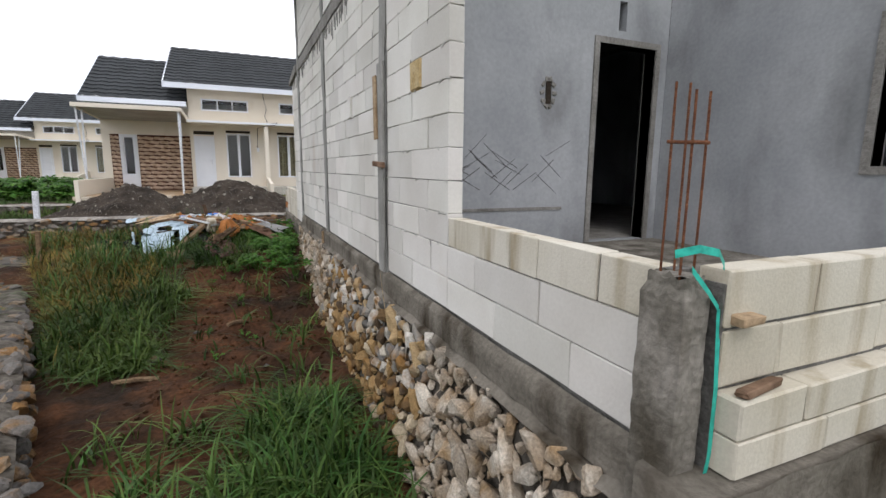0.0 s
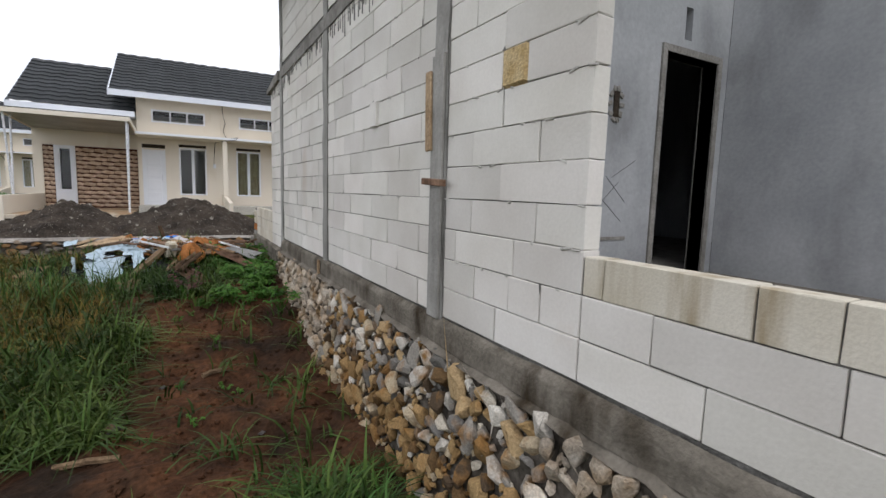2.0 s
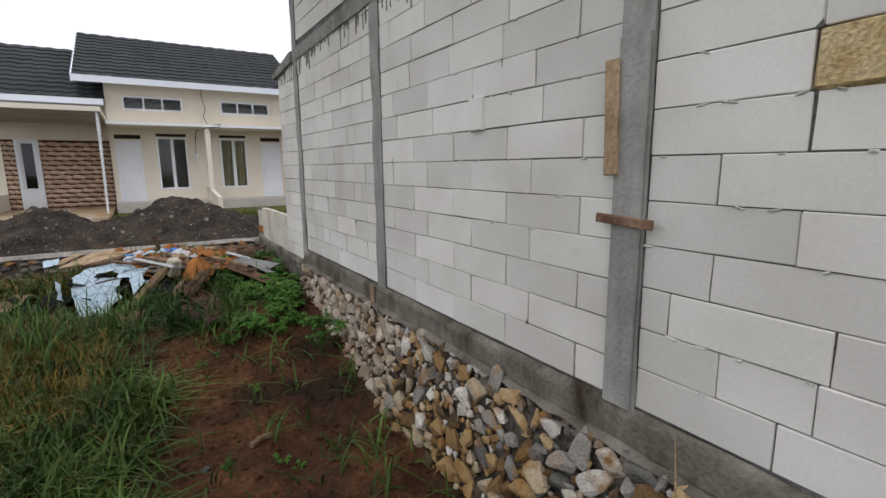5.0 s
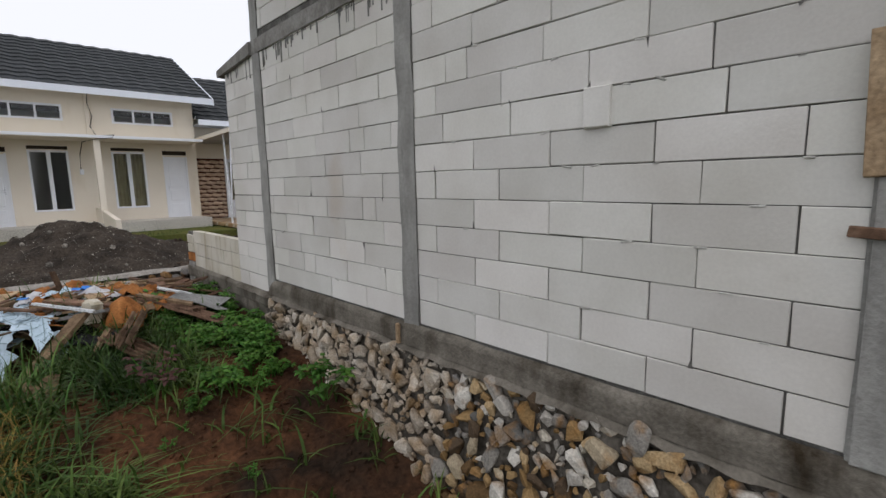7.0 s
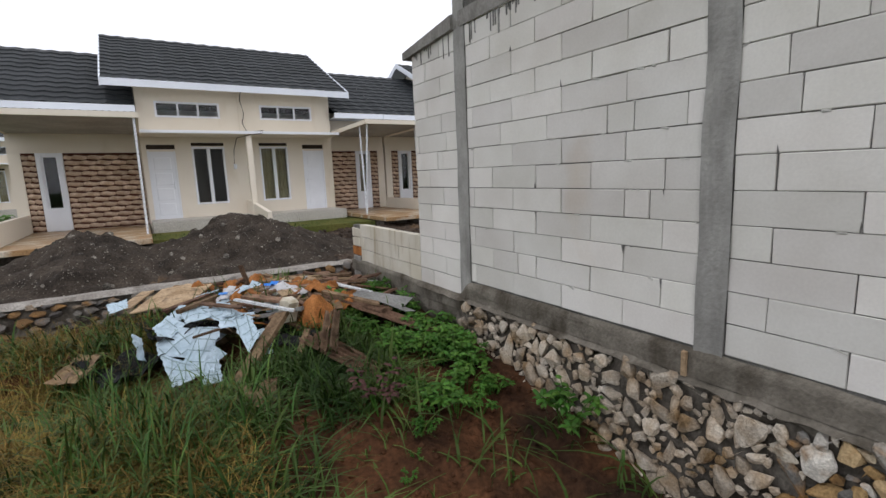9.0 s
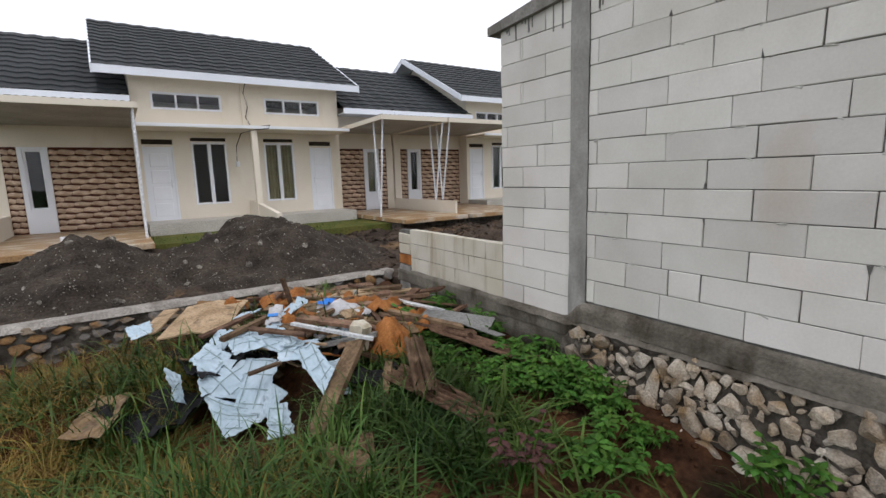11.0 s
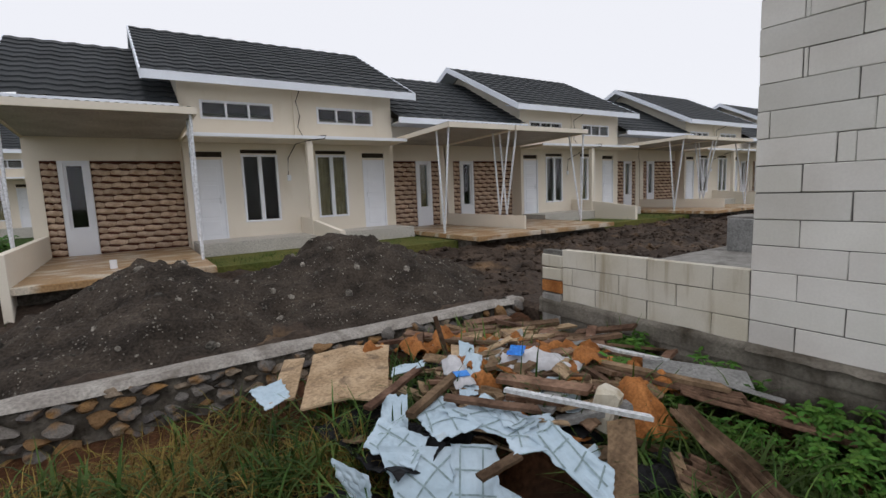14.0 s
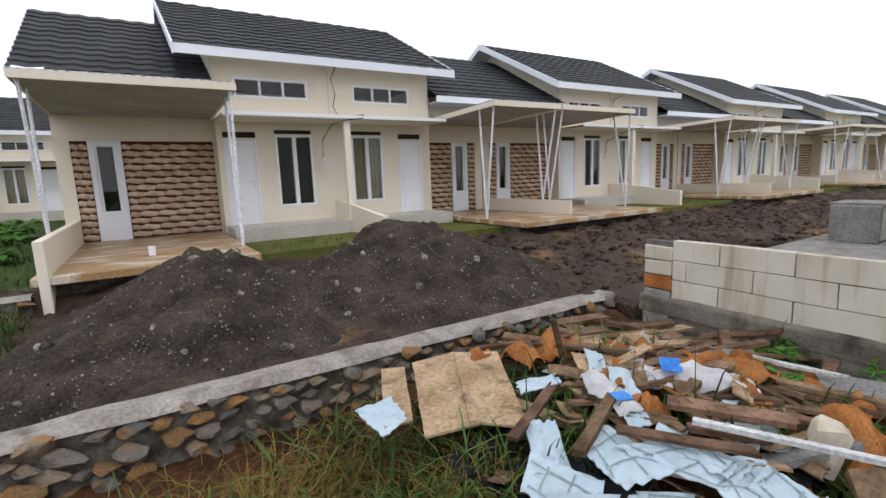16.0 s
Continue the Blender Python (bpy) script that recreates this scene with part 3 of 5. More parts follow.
for k in range(9000):
    y = rng.uniform(0.85, 9.35)
    zz = rng.uniform(-0.5, 0.5)
    if zz < yard(0.95, y) - 0.05:
        continue
    r = rng.uniform(0.055, 0.1) if k < 1600 else rng.uniform(0.022, 0.05)
    if all((y - a) ** 2 + (zz - b) ** 2 > (0.7 * (r + c)) ** 2 for a, b, c in placed):
        placed.append((y, zz, r))
placed.sort(key=lambda q: abs(q[0] - 4.5))
extra = Shape()
for i, (y, zz, r) in enumerate(placed):
    m = pose(base_x(zz, y) + 0.025, y, zz, rng.uniform(0, 360), rng.uniform(-24, 24), rng.uniform(-24, 24)) @ Matrix.Diagonal((r * 0.85, r * rng.uniform(1.0, 1.7), r * rng.uniform(0.75, 1.05), 1))
    pale = rng.random() < 0.78 * step(-0.15, 0.3, zz) + 0.05
    src = (RUBBLE if pale else OCHRE_RUBBLE)[rng.randrange(12)]
    if i < 480:
        part("stone", src, None, found, at=m)
        continue
    extra.add([m @ v.co for v in src.vertices], [tuple(p.vertices) for p in src.polygons])
tagged(part("stones", extra, STONE_REST, found), kind="stuff")

# ---- corner post, front parapet, terrace and doorway ----
post = thing("corner_post", "rough concrete corner post with bare reinforcing bars", "post", pose(1.135, 0.935, 0.3) @ Matrix.Diagonal((0.46, 0.7, 1.03, 1)))
def shaft(u, v):
    a = 2 * pi * u + 0.78
    k = 0.115 / max(abs(cos(a)), abs(sin(a))) 
    k = min(k, 0.155) * (1 + 0.05 * noise(Vector((cos(a) * 2, sin(a) * 2, v * 7))) + 0.05 * noise(Vector((cos(a) * 7, sin(a) * 7, v * 20)))) * (1 if v < 0.97 else 0.8)
    return (k * cos(a), k * sin(a), 0.99 * v + 0.02 * noise(Vector((cos(a) * 3, sin(a) * 3, 4))) * v)
part("shaft", Shape().sheet(shaft, 32, 34).add([(0.1 * cos(k * pi / 4), 0.1 * sin(k * pi / 4), 0.985 + 0.012 * sin(k * 3)) for k in range(8)], [tuple(range(8))]), POST, post)
for dx, dy, tip in ((-0.062, -0.05, 1.47), (-0.05, 0.05, 1.5), (0.05, 0.04, 1.5), (0.062, -0.045, 1.47)):
    part("rebar", Shape().tube([(dx, dy, 0.9), (dx + 0.004, dy, 1.2), (dx + 0.012, dy + 0.006, tip)], 0.006), RUST, post, "rusty reinforcing bar")
part("stirrup", Shape().tube([(-0.07, -0.06, 1.34), (0.07, -0.055, 1.34), (0.06, 0.055, 1.345), (-0.055, 0.065, 1.345), (-0.07, -0.06, 1.34)], 0.005), RUST, post, "rusty wire stirrup")
tp = Shape()
def ribbon(s, pts, w):
    pts = [Vector(p) for p in pts]
    v = []
    for i, p in enumerate(pts):
        v += [p + Vector(w) / 2, p - Vector(w) / 2]
    s.add(v, [[2 * i, 2 * i + 1, 2 * i + 3, 2 * i + 2] for i in range(len(pts) - 1)])
ribbon(tp, [(-0.1, -0.1, 1.09), (-0.03, -0.135, 1.105), (0.06, -0.14, 1.09), (0.12, -0.12, 1.05), (0.13, -0.1, 0.97), (0.1, -0.13, 0.93), (0.02, -0.14, 0.99), (-0.05, -0.13, 1.05)], (0, 0.004, 0.022))
ribbon(tp, [(0.1, -0.13, 0.93), (0.1, -0.15, 0.7), (0.095, -0.155, 0.5), (0.07, -0.15, 0.35), (0.03, -0.15, 0.2), (0.02, -0.16, 0.02)], (0.022, 0.0, 0.0))
tagged(part("plastic_tape", tp, TAPE, None), "green plastic strapping tape tied round the bars", "tape").matrix_world = pose(1.125, 0.95, 0.3) @ Matrix.Diagonal((0.8, 0.8, 1, 1))

front = setting("wall_front", Shape().box((1.21, 0.84, 0.5), (4.4, 0.93, 1.30)), MORTAR, "low stained block parapet wall with a ledge", "wall")
for k, (z0, z1, yy, dp) in enumerate(((0.75, 0.87, 0.76, 0.16), (0.87, 0.99, 0.76, 0.16), (1.0, 1.17, 0.83, 0.1), (1.17, 1.34, 0.83, 0.1))):
    x = 1.215
    ln = (0.42, 0.3, 0.25, 0.42)[k]
    while x < 4.3:
        part("block", Shape().bevelled((ln - 0.006, dp, z1 - z0 - 0.005), 0.006, None, 0.003, rng), BLOCK_LOW, front, at=pose(x + ln / 2, yy + dp / 2, (z0 + z1) / 2))
        x += ln
        ln = 0.55
setting("front_beam", Shape().sheet(lambda u, v: (1.0 + 3.5 * u, 0.72 - 0.02 * noise(Vector((u * 20, v * 3, 8))), 0.3 + 0.45 * v), 40, 5).box((1.05, 0.735, 0.1), (4.5, 0.95, 0.745)), BEAM, "rough concrete plinth beam", "beam", True)
chip = thing("wood_splinter", "broken brown wood splinter on the parapet ledge", "wood", pose(1.33, 0.79, 0.99))
part("splinter", Shape().bevelled((0.2, 0.035, 0.022), 0.005, pose(0, 0, 0.012, 0, 0, 8), 0.004, rng), WOOD, chip)
chip2 = thing("wood_wedge", "short wood wedge stuck under the parapet top", "wood", pose(1.28, 0.82, 1.2))
part("wedge", Shape().bevelled((0.09, 0.06, 0.03), 0.004, None, 0.003, rng), PLYWOOD, chip2)

setting("terrace_floor", Shape().box((1.3, 0.95, 0.5), (4.5, 4.05, 0.86)), POST, "rough dark concrete terrace floor with rubble", "floor")
dw = Shape()
holed(dw, 1.295, 4.36, 0.6, 5.2, [(3.42, 4.18, 0.87, 2.88), (3.66, 3.76, 3.02, 3.3)], 3.95, 4.09)
wd = setting("wall_door", dw, RENDER, "grey cement-plastered wall with a doorway", "wall")
dwr = Shape()
holed(dwr, 0.95, 3.945, 0.6, 5.2, [(0.99, 2.0, 1.66, 2.7)], 4.36, 4.5, "y")
wr = setting("wall_terrace", dwr, RENDER, "grey cement-plastered wall with damp patches", "wall")
df = Shape().box((3.36, 3.93, 0.87), (3.42, 4.1, 2.94)).box((4.18, 3.93, 0.87), (4.24, 4.1, 2.94)).box((3.42, 3.93, 2.88), (4.18, 4.1, 2.94))
setting("door_frame", df, CONCRETE, "bare grey concrete door frame round a dark opening", "door frame")
wf = Shape().box((4.34, 2.0, 1.6), (4.52, 2.06, 2.76)).box((4.34, 0.99, 1.6), (4.52, 2.0, 1.66)).box((4.34, 0.99, 2.7), (4.52, 2.0, 2.76))
setting("window_frame", wf, CONCRETE, "bare grey concrete window frame", "window frame")
# unseen walls and slab, added to shut out skylight behind the doorway
room = Shape().box((1.3, 9.3, 0.5), (8, 9.4, 4.2)).box((7.9, 0.95, 0.5), (8, 9.3, 4.2)).box((4.5, 0.85, 0.5), (7.9, 0.95, 4.2))
setting("unseen_room_walls", room, RENDER, "unseen plain grey inner walls added to keep the doorway dark", "wall")
setting("ceiling", Shape().box((1.3, 4.1, 4.2), (8, 9.4, 4.3)).box((4.51, 0.85, 4.2), (8, 4.1, 4.3)), CONCRETE, "unseen grey slab added over the rooms to block the sky", "ceiling")
setting("room_floor", Shape().box((1.3, 4.06, 0.5), (8, 9.4, 0.87)).box((4.51, 0.95, 0.5), (7.9, 4.06, 0.87)), CONCRETE, "bare concrete room floor", "floor")
ev = Shape().box((0.74, 2.6, 4.76), (FACE - 0.03, 9.9, 4.8)).box((0.7, 2.6, 4.72), (0.738, 9.9, 4.92))
setting("roof_eave", ev, ROOF, "dark eave of the unfinished house roof", "eave")
# socket hole with broken rim, scratched key marks and a chased groove
sk = Shape().box((2.8, 3.938, 2.25), (2.86, 3.952, 2.46))
part("socket_hole", sk, DARK, wd, "dark hole broken for a switch box")
rim = Shape()
for k in range(10):
    a = 2 * pi * k / 10
    rim.bevelled((0.05, 0.014, 0.035), 0.004, pose(2.83 + 0.07 * cos(a), 3.946, 2.355 + 0.13 * sin(a), 0, 50 * a, 0), 0.004, rng)
part("broken_rim", rim, CONCRETE, wd)
scr = Shape()
for k in range(22):
    x, z = 1.75 + 1.25 * rng.random(), 1.45 + 0.4 * rng.random()
    an = rng.choice((28, 35, -30, -40)) + rng.uniform(-6, 6)
    scr.box((-0.16, -0.001, -0.0015), (0.16, 0.004, 0.0015), pose(x, 3.948, z, 0, an, 0))
part("scratches", scr, DARK, wd, "scratched key marks in the plaster")
part("groove", Shape().box((1.6, 3.942, 1.22), (3.05, 3.953, 1.25)), CONCRETE, wd, "shallow chased groove")

# far porch of the unfinished house
setting("porch_floor", Shape().box((1.3, 9.41, 0.2), (8, 12.55, 0.78)), CONCRETE, "rough brownish concrete porch floor", "floor")
endp = thing("end_pier", "red brick and concrete pier ending the low wall", "pier", pose(FACE + 0.07, 12.45, 0.2))
part("pier_base", Shape().bevelled((0.2, 0.3, 0.45), 0.02, pose(0, 0, 0.225), 0.012, rng), CONCRETE, endp)
for k in range(3):
    part("brick", Shape().bevelled((0.17, 0.3, 0.14), 0.01, None, 0.006, rng), (TARP, BLOCK_LOW, BLOCK_LOW)[k], endp, at=pose(0, 0, 0.53 + 0.15 * k))
tub = thing("concrete_pier", "squat grey concrete pier on the porch floor", "pier", pose(5.15, 12.0, 0.78))
part("body", Shape().bevelled((0.5, 0.5, 0.5), 0.03, pose(0, 0, 0.25), 0.01, rng), CONCRETE_PALE, tub)
part("board", Shape().bevelled((0.05, 0.55, 0.5), 0.01, pose(-0.29, 0, 0.25), 0.005, rng), GREYSHEET, tub)
part("slab_top", Shape().bevelled((0.56, 0.6, 0.04), 0.01, pose(0, 0, 0.52), 0.004, rng), CONCRETE, tub)

# ---- retaining walls ----
def rubble_wall(name, p, q, width, top, bottom, meshes, size, cap, label, count, side=1):
    p, q = Vector((*p, 0)), Vector((*q, 0))
    d = (q - p).normalized()
    nrm = Vector((d.y, -d.x, 0)) * side
    ln = (q - p).length
    n = int(ln / 0.12)
    body = Shape()
    def prof(u, v):
        s = p + d * ln * u
        w, z = ((width / 2 + 0.06, bottom), (width / 2, top - 0.05), (-width / 2, top - 0.05), (-width / 2 - 0.06, bottom))[int(round(v * 3))]
        s = s + nrm * (w - 0.03 * (1 if w > 0 else -1) + 0.03 * noise(Vector((u * ln * 3, v * 5, 2))))
        return (s.x, s.y, z)
    body.sheet(prof, n, 3)
    w = setting(name, body, STONEBED, label, "stone wall")
    c = Shape().sheet(lambda u, v: tuple(p + d * ln * u + nrm * ((v - 0.5) * (width + 0.05 + 0.05 * noise(Vector((u * ln * 1.5, 0, round(v) * 5)))))  + Vector((0, 0, top + 0.02 * noise(Vector((u * ln * 2, v * 2, 5))) - 0.05 * (abs(v - 0.5) > 0.45)))), n, 6)
    part("capping", c, cap, w, "rough mortar capping", smooth=True)
    done = []
    for k in range(count * 16):
        u, z, r = rng.uniform(0, ln), rng.uniform(bottom, top - 0.07), rng.uniform(*size)
        if len(done) < count and all((u - a) ** 2 / 2.2 + (z - b) ** 2 > (0.6 * (r + c_)) ** 2 for a, b, c_ in done):
            done.append((u, z, r))
            s = p + d * u + nrm * (width / 2 + 0.03 * (top - z))
            m = Matrix.Translation((s.x, s.y, z)) @ pose(0, 0, 0, 0, 0, math.degrees(math.atan2(d.y, d.x))) @ pose(0, 0, 0, rng.uniform(-14, 14), rng.uniform(-14, 14), rng.uniform(-20, 20)) @ Matrix.Diagonal((r * rng.uniform(1.3, 1.9), r * 0.9, r * rng.uniform(0.75, 1.0), 1))
            part("stone", meshes[rng.randrange(len(meshes))], None, w, at=m)
    return w


rubble_wall("retaining_wall", (-8.5, 13.2), (1.32, 13.2), 0.24, 0.47, -0.2, COBBLE, (0.05, 0.1), CAP, "low river-stone retaining wall with a mortar cap", 300)
rubble_wall("boundary_wall", (0.95 - 0.36, -3.8), (-4.48, 12.98), 0.5, -0.06, -0.75, COBBLE, (0.06, 0.12), STONEBED, "dark rubble boundary wall with a mortar top", 260)
rubble_wall("terrace_wall", (-12, 17.9), (-4.6, 17.9), 0.25, 0.5, -0.1, COBBLE, (0.06, 0.11), CAP, "low stone wall before the overgrown plot", 60)

bw = bpy.data.objects["boundary_wall"]
for k in range(150):
    y, o, r0 = rng.uniform(0, 12.5), rng.uniform(-0.25, 0.2), rng.uniform(0.05, 0.1)
    part("stone", COBBLE[rng.randrange(8)], None, bw, at=pose(path_x(y) - 0.31 + o, y, -0.07, rng.uniform(-20, 20), rng.uniform(-20, 20), rng.uniform(0, 360)) @ Matrix.Diagonal((r0 * 1.4, r0, r0 * 0.7, 1)))

# ---- sand heap ----
hp = Shape().sheet(lambda u, v: (-5.2 + 8.4 * u, 13.36 + 4.5 * v, terrain(-5.2 + 8.4 * u, 13.36 + 4.5 * v) - 0.06 + heap(-5.2 + 8.4 * u, 13.36 + 4.5 * v) * (1 + 0.13 * bumpy(-5.2 + 8.4 * u, 13 + 4.5 * v, 2.2)) + 0.025 * bumpy(u * 8.4, v * 4.5, 9, 3) + 0.07 * step(0.05, 0.2, heap(-5.2 + 8.4 * u, 13.36 + 4.5 * v)) * (1 + bumpy(u * 8, v * 4.5, 6)) ), 150, 84)
tagged(part("sand_heap", hp, SAND, smooth=True), "heap of dark grey gravelly sand beside the road", "sand heap")
peb = Shape()
for k in range(9000):
    x, y = rng.uniform(-5, 3), rng.uniform(13.5, 17.6)
    if heap(x, y) < 0.08:
        continue
    r = rng.uniform(0.004, 0.012) if rng.random() > 0.012 else rng.uniform(0.02, 0.05)
    z = terrain(x, y) - 0.06 + heap(x, y) * (1 + 0.13 * bumpy(x, y - 0.36, 2.2)) + 0.06 * step(0.05, 0.2, heap(x, y)) * (1 + bumpy((x + 5.2) / 1.05, y - 13.36, 6))
    peb.bevelled((2 * r, 2 * r * rng.uniform(0.7, 1.3), 1.5 * r), r * 0.5, pose(x, y, z + r * 0.2, rng.uniform(0, 90), rng.uniform(0, 90), 0))
tagged(part("pebbles", peb, PEBBLE), "small grey pebbles on the sand heap", "pebbles", kind="stuff")

clods = Shape()
for k in range(2600):
    x, y = rng.uniform(1.0, 18), rng.uniform(13.4, 18.8)
    r0 = rng.uniform(0.015, 0.085) * rng.uniform(0.4, 1)
    clods.bevelled((2.4 * r0, 1.8 * r0, 1.3 * r0), r0 * 0.5, pose(x, y, terrain(x, y) + 0.2 * r0, rng.uniform(-30, 30), rng.uniform(-30, 30), rng.uniform(0, 180)), r0 * 0.25, rng)
tagged(part("mud_clods", clods, MUD), "clods of dark churned mud on the road", "mud", kind="stuff")

# ---- houses ----
def tile_roof(x0, x1, y0, z0, y1, z1):
    s = Shape()
    rows = max(3, int((y1 - y0) / 0.33))
    nx = int((x1 - x0) / 0.11)
    prof = []
    for r in range(rows):
        for e, up in ((0.0, 0.035), (0.985, 0.0)):
            prof.append(((r + e) / rows, up))
    s.sheet(lambda u, v: (x0 + (x1 - x0) * u, y0 + (y1 - y0) * prof[int(round(v * (len(prof) - 1)))][0], z0 + (z1 - z0) * prof[int(round(v * (len(prof) - 1)))][0] + prof[int(round(v * (len(prof) - 1)))][1] + 0.014 * sin(u * nx * pi / 1.0 * 0.5)), nx, len(prof) - 1)
    return s


def clad_tile(w, h):
    s = Shape()
    def f(u, v):
        c = (1 - abs(2 * v - 1) ** 3) * 0.035 * (1 - 0.6 * abs(2 * u - 1) ** 4)
        return ((u - 0.5) * w, -c - 0.006 * sin(u * 2 * pi), (v - 0.5) * h * (1 - 0.38 * abs(2 * u - 1) ** 3) + 0.01 * sin(u * 2 * pi))
    s.sheet(f, 8, 4)
    return s


CL_W, CL_H = 0.36, 0.152
TILE = clad_tile(CL_W - 0.006, CL_H - 0.03).mesh("cladding_tile", CLAD_A)


def window(parent, x0, x1, z0, z1, y, panes, curtain=False):
    w = part("window", Shape().box((x0, y + 0.1, z0), (x0 + 0.001, y + 0.101, z0 + 0.001)), WHITE, parent, "white framed window with dark glass")
    f = 0.055
    fr = Shape().box((x0, y - 0.02, z0), (x0 + f, y + 0.08, z1)).box((x1 - f, y - 0.02, z0), (x1, y + 0.08, z1)).box((x0 + f, y - 0.02, z0), (x1 - f, y + 0.08, z0 + f)).box((x0 + f, y - 0.02, z1 - f), (x1 - f, y + 0.08, z1))
    pw = (x1 - x0 - 2 * f) / panes
    mw = 0.05 if panes == 2 else 0.025
    for k in range(1, panes):
        xc = x0 + f + pw * k
        fr.box((xc - mw, y - 0.018, z0 + f), (xc + mw, y + 0.078, z1 - f))
    part("frame", fr, WHITE, w)
    for k in range(panes):
        part("pane", Shape().box((x0 + f + pw * k, y + 0.035, z0 + f), (x0 + f + pw * (k + 1), y + 0.041, z1 - f)), GLASS, w)
    if curtain:
        part("curtain", Shape().sheet(lambda u, v: (x0 + f + (x1 - x0 - 2 * f) * u, y + 0.12 + 0.012 * sin(u * 50), z0 + (z1 - z0) * v), 60, 1), CURTAIN, w, "tan curtain")


def door(parent, x0, x1, z0, z1, y, hinge):
    d = part("door", Shape().box((x0 + 0.04, y + 0.03, z0), (x1 - 0.04, y + 0.07, z1)), WHITE, parent, "closed white panelled door")
    fr = Shape().box((x0, y - 0.015, z0), (x0 + 0.045, y + 0.09, z1 + 0.02)).box((x1 - 0.045, y - 0.015, z0), (x1, y + 0.09, z1 + 0.02))
    part("door_frame", fr, WHITE, d)
    pn = Shape()
    for k in range(4):
        pn.bevelled((x1 - x0 - 0.3, 0.02, 0.36), 0.009, pose((x0 + x1) / 2, y + 0.028, z0 + 0.3 + 0.46 * k))
    part("panel", pn, WHITE, d)
    hx = x1 - 0.12 if hinge < 0 else x0 + 0.12
    part("handle", Shape().bevelled((0.035, 0.02, 0.22), 0.006, pose(hx, y + 0.018, z0 + 1.02)).tube([(hx, y + 0.0, z0 + 1.05), (hx, y - 0.04, z0 + 1.05), (hx - 0.11 * (1 if hinge < 0 else -1), y - 0.04, z0 + 1.05)], 0.01), STEEL, d, "steel lever handle")


def carport(h, x0, x1, side, wide):
    # side -1: carport to the west of the pair, +1: to the east
    y = 0.5
    a, b = (x0, x1)
    fl = (lambda t: a + t) if side < 0 else (lambda t: b - t)
    def span(p, q):
        return tuple(sorted((fl(p), fl(q))))
    w0, w1 = span(0.68, 1.08)
    wall = Shape()
    holed(wall, a, b, 0.3, 4.3, [(w0, w1, 1.32, 2.86)], y, y + 0.14)
    part("wall", wall, CREAM, h)
    part("window_surround", Shape().box((w0 - 0.1, y - 0.05, 0.72), (w1 + 0.1, y - 0.001, 1.318)).box((w0 - 0.1, y - 0.05, 1.318), (w0 - 0.002, y - 0.001, 2.92)).box((w1 + 0.002, y - 0.05, 1.318), (w1 + 0.1, y - 0.001, 2.92)).box((w0 - 0.002, y - 0.05, 2.862), (w1 + 0.002, y - 0.001, 2.92)), WHITE, h, "white raised window surround")
    window(h, w0, w1, 1.32, 2.86, y, 1, side > 0)
    part("band", Shape().box((a, y - 0.045, 2.92), (b, y - 0.002, 3.04)), CREAM, h, "raised plaster band")
    part("pilaster", Shape().box((min(fl(0.0), fl(0.27)), y - 0.05, 0.5), (max(fl(0), fl(0.27)), y - 0.002, 2.918)), CREAM, h)
    zones = [span(0.27, 0.57), span(1.19, wide)]
    bedm = Shape()
    for p, q in zones:
        bedm.box((p, y - 0.012, 0.72), (q, y - 0.003, 2.918))
    part("cladding_bed", bedm, CLADBED, h, "dark red joints of the cladding")
    out = []
    for p, q in zones:
        for r in range(14):
            n = max(1, int(round((q - p) / CL_W)))
            ends = [p + (q - p) * k / n for k in range(n + 1)]
            if r % 2:
                ends = [p] + [p + (q - p) * (k + 0.5) / n for k in range(n)] + [q]
            for e0, e1 in zip(ends, ends[1:]):
                out.append(((e0 + e1) / 2, y - 0.014 - 0.012 * (len(out) % 2), 0.72 + CL_H * (r + 0.5) + 0.02, (e1 - e0) / CL_W))
    part("carport_slab", Shape().bevelled((b - a - 0.1, 4.7, 0.12), 0.01, pose((a + b) / 2, -1.85, 0.65)), SLAB, h, "wet muddy tiled carport floor")
    # shadowed hollow under the slab, drawn as a set-back box in dark colour
    part("slab_void_shade", Shape().box((a + 0.1, -3.85, 0.1), (b - 0.1, 0.4, 0.585)), STONEBED, h, "dark block standing in for the shaded void under the slab")
    # metal sheet canopy on slanting steel posts
    zf, zb = 3.56, 3.46
    top = Shape()
    nx = int((b - a) / 0.035)
    top.sheet(lambda u, v: (a + (b - a) * u, -3.15 + 3.64 * v, zf + 0.1 + (zb - zf) * v + (0.012 if int(u * nx) % 4 < 2 else 0)), nx, 1)
    cn = part("canopy", top, CANOPY, h, "ribbed metal sheet carport canopy")
    part("canopy_soffit", Shape().prism([(-3.1, zf), (0.49, zb), (0.49, zb + 0.04), (-3.1, zf + 0.04)], "x", a + 0.03, b - 0.03), CANOPY, cn)
    part("canopy_edge", Shape().box((a, -3.16, zf - 0.03), (b, -3.1, zf + 0.1)).prism([(-3.1, zf - 0.03), (0.49, zb - 0.03), (0.49, zb + 0.1), (-3.1, zf + 0.1)], "x", min(fl(0), fl(0.05)), max(fl(0), fl(0.05))).prism([(-3.1, zf - 0.03), (0.49, zb - 0.03), (0.49, zb + 0.1), (-3.1, zf + 0.1)], "x", min(fl(b - a), fl(b - a - 0.05)), max(fl(b - a), fl(b - a - 0.05))), CREAM, cn, "pale folded edge trim")
    inner = fl(b - a - 0.12)
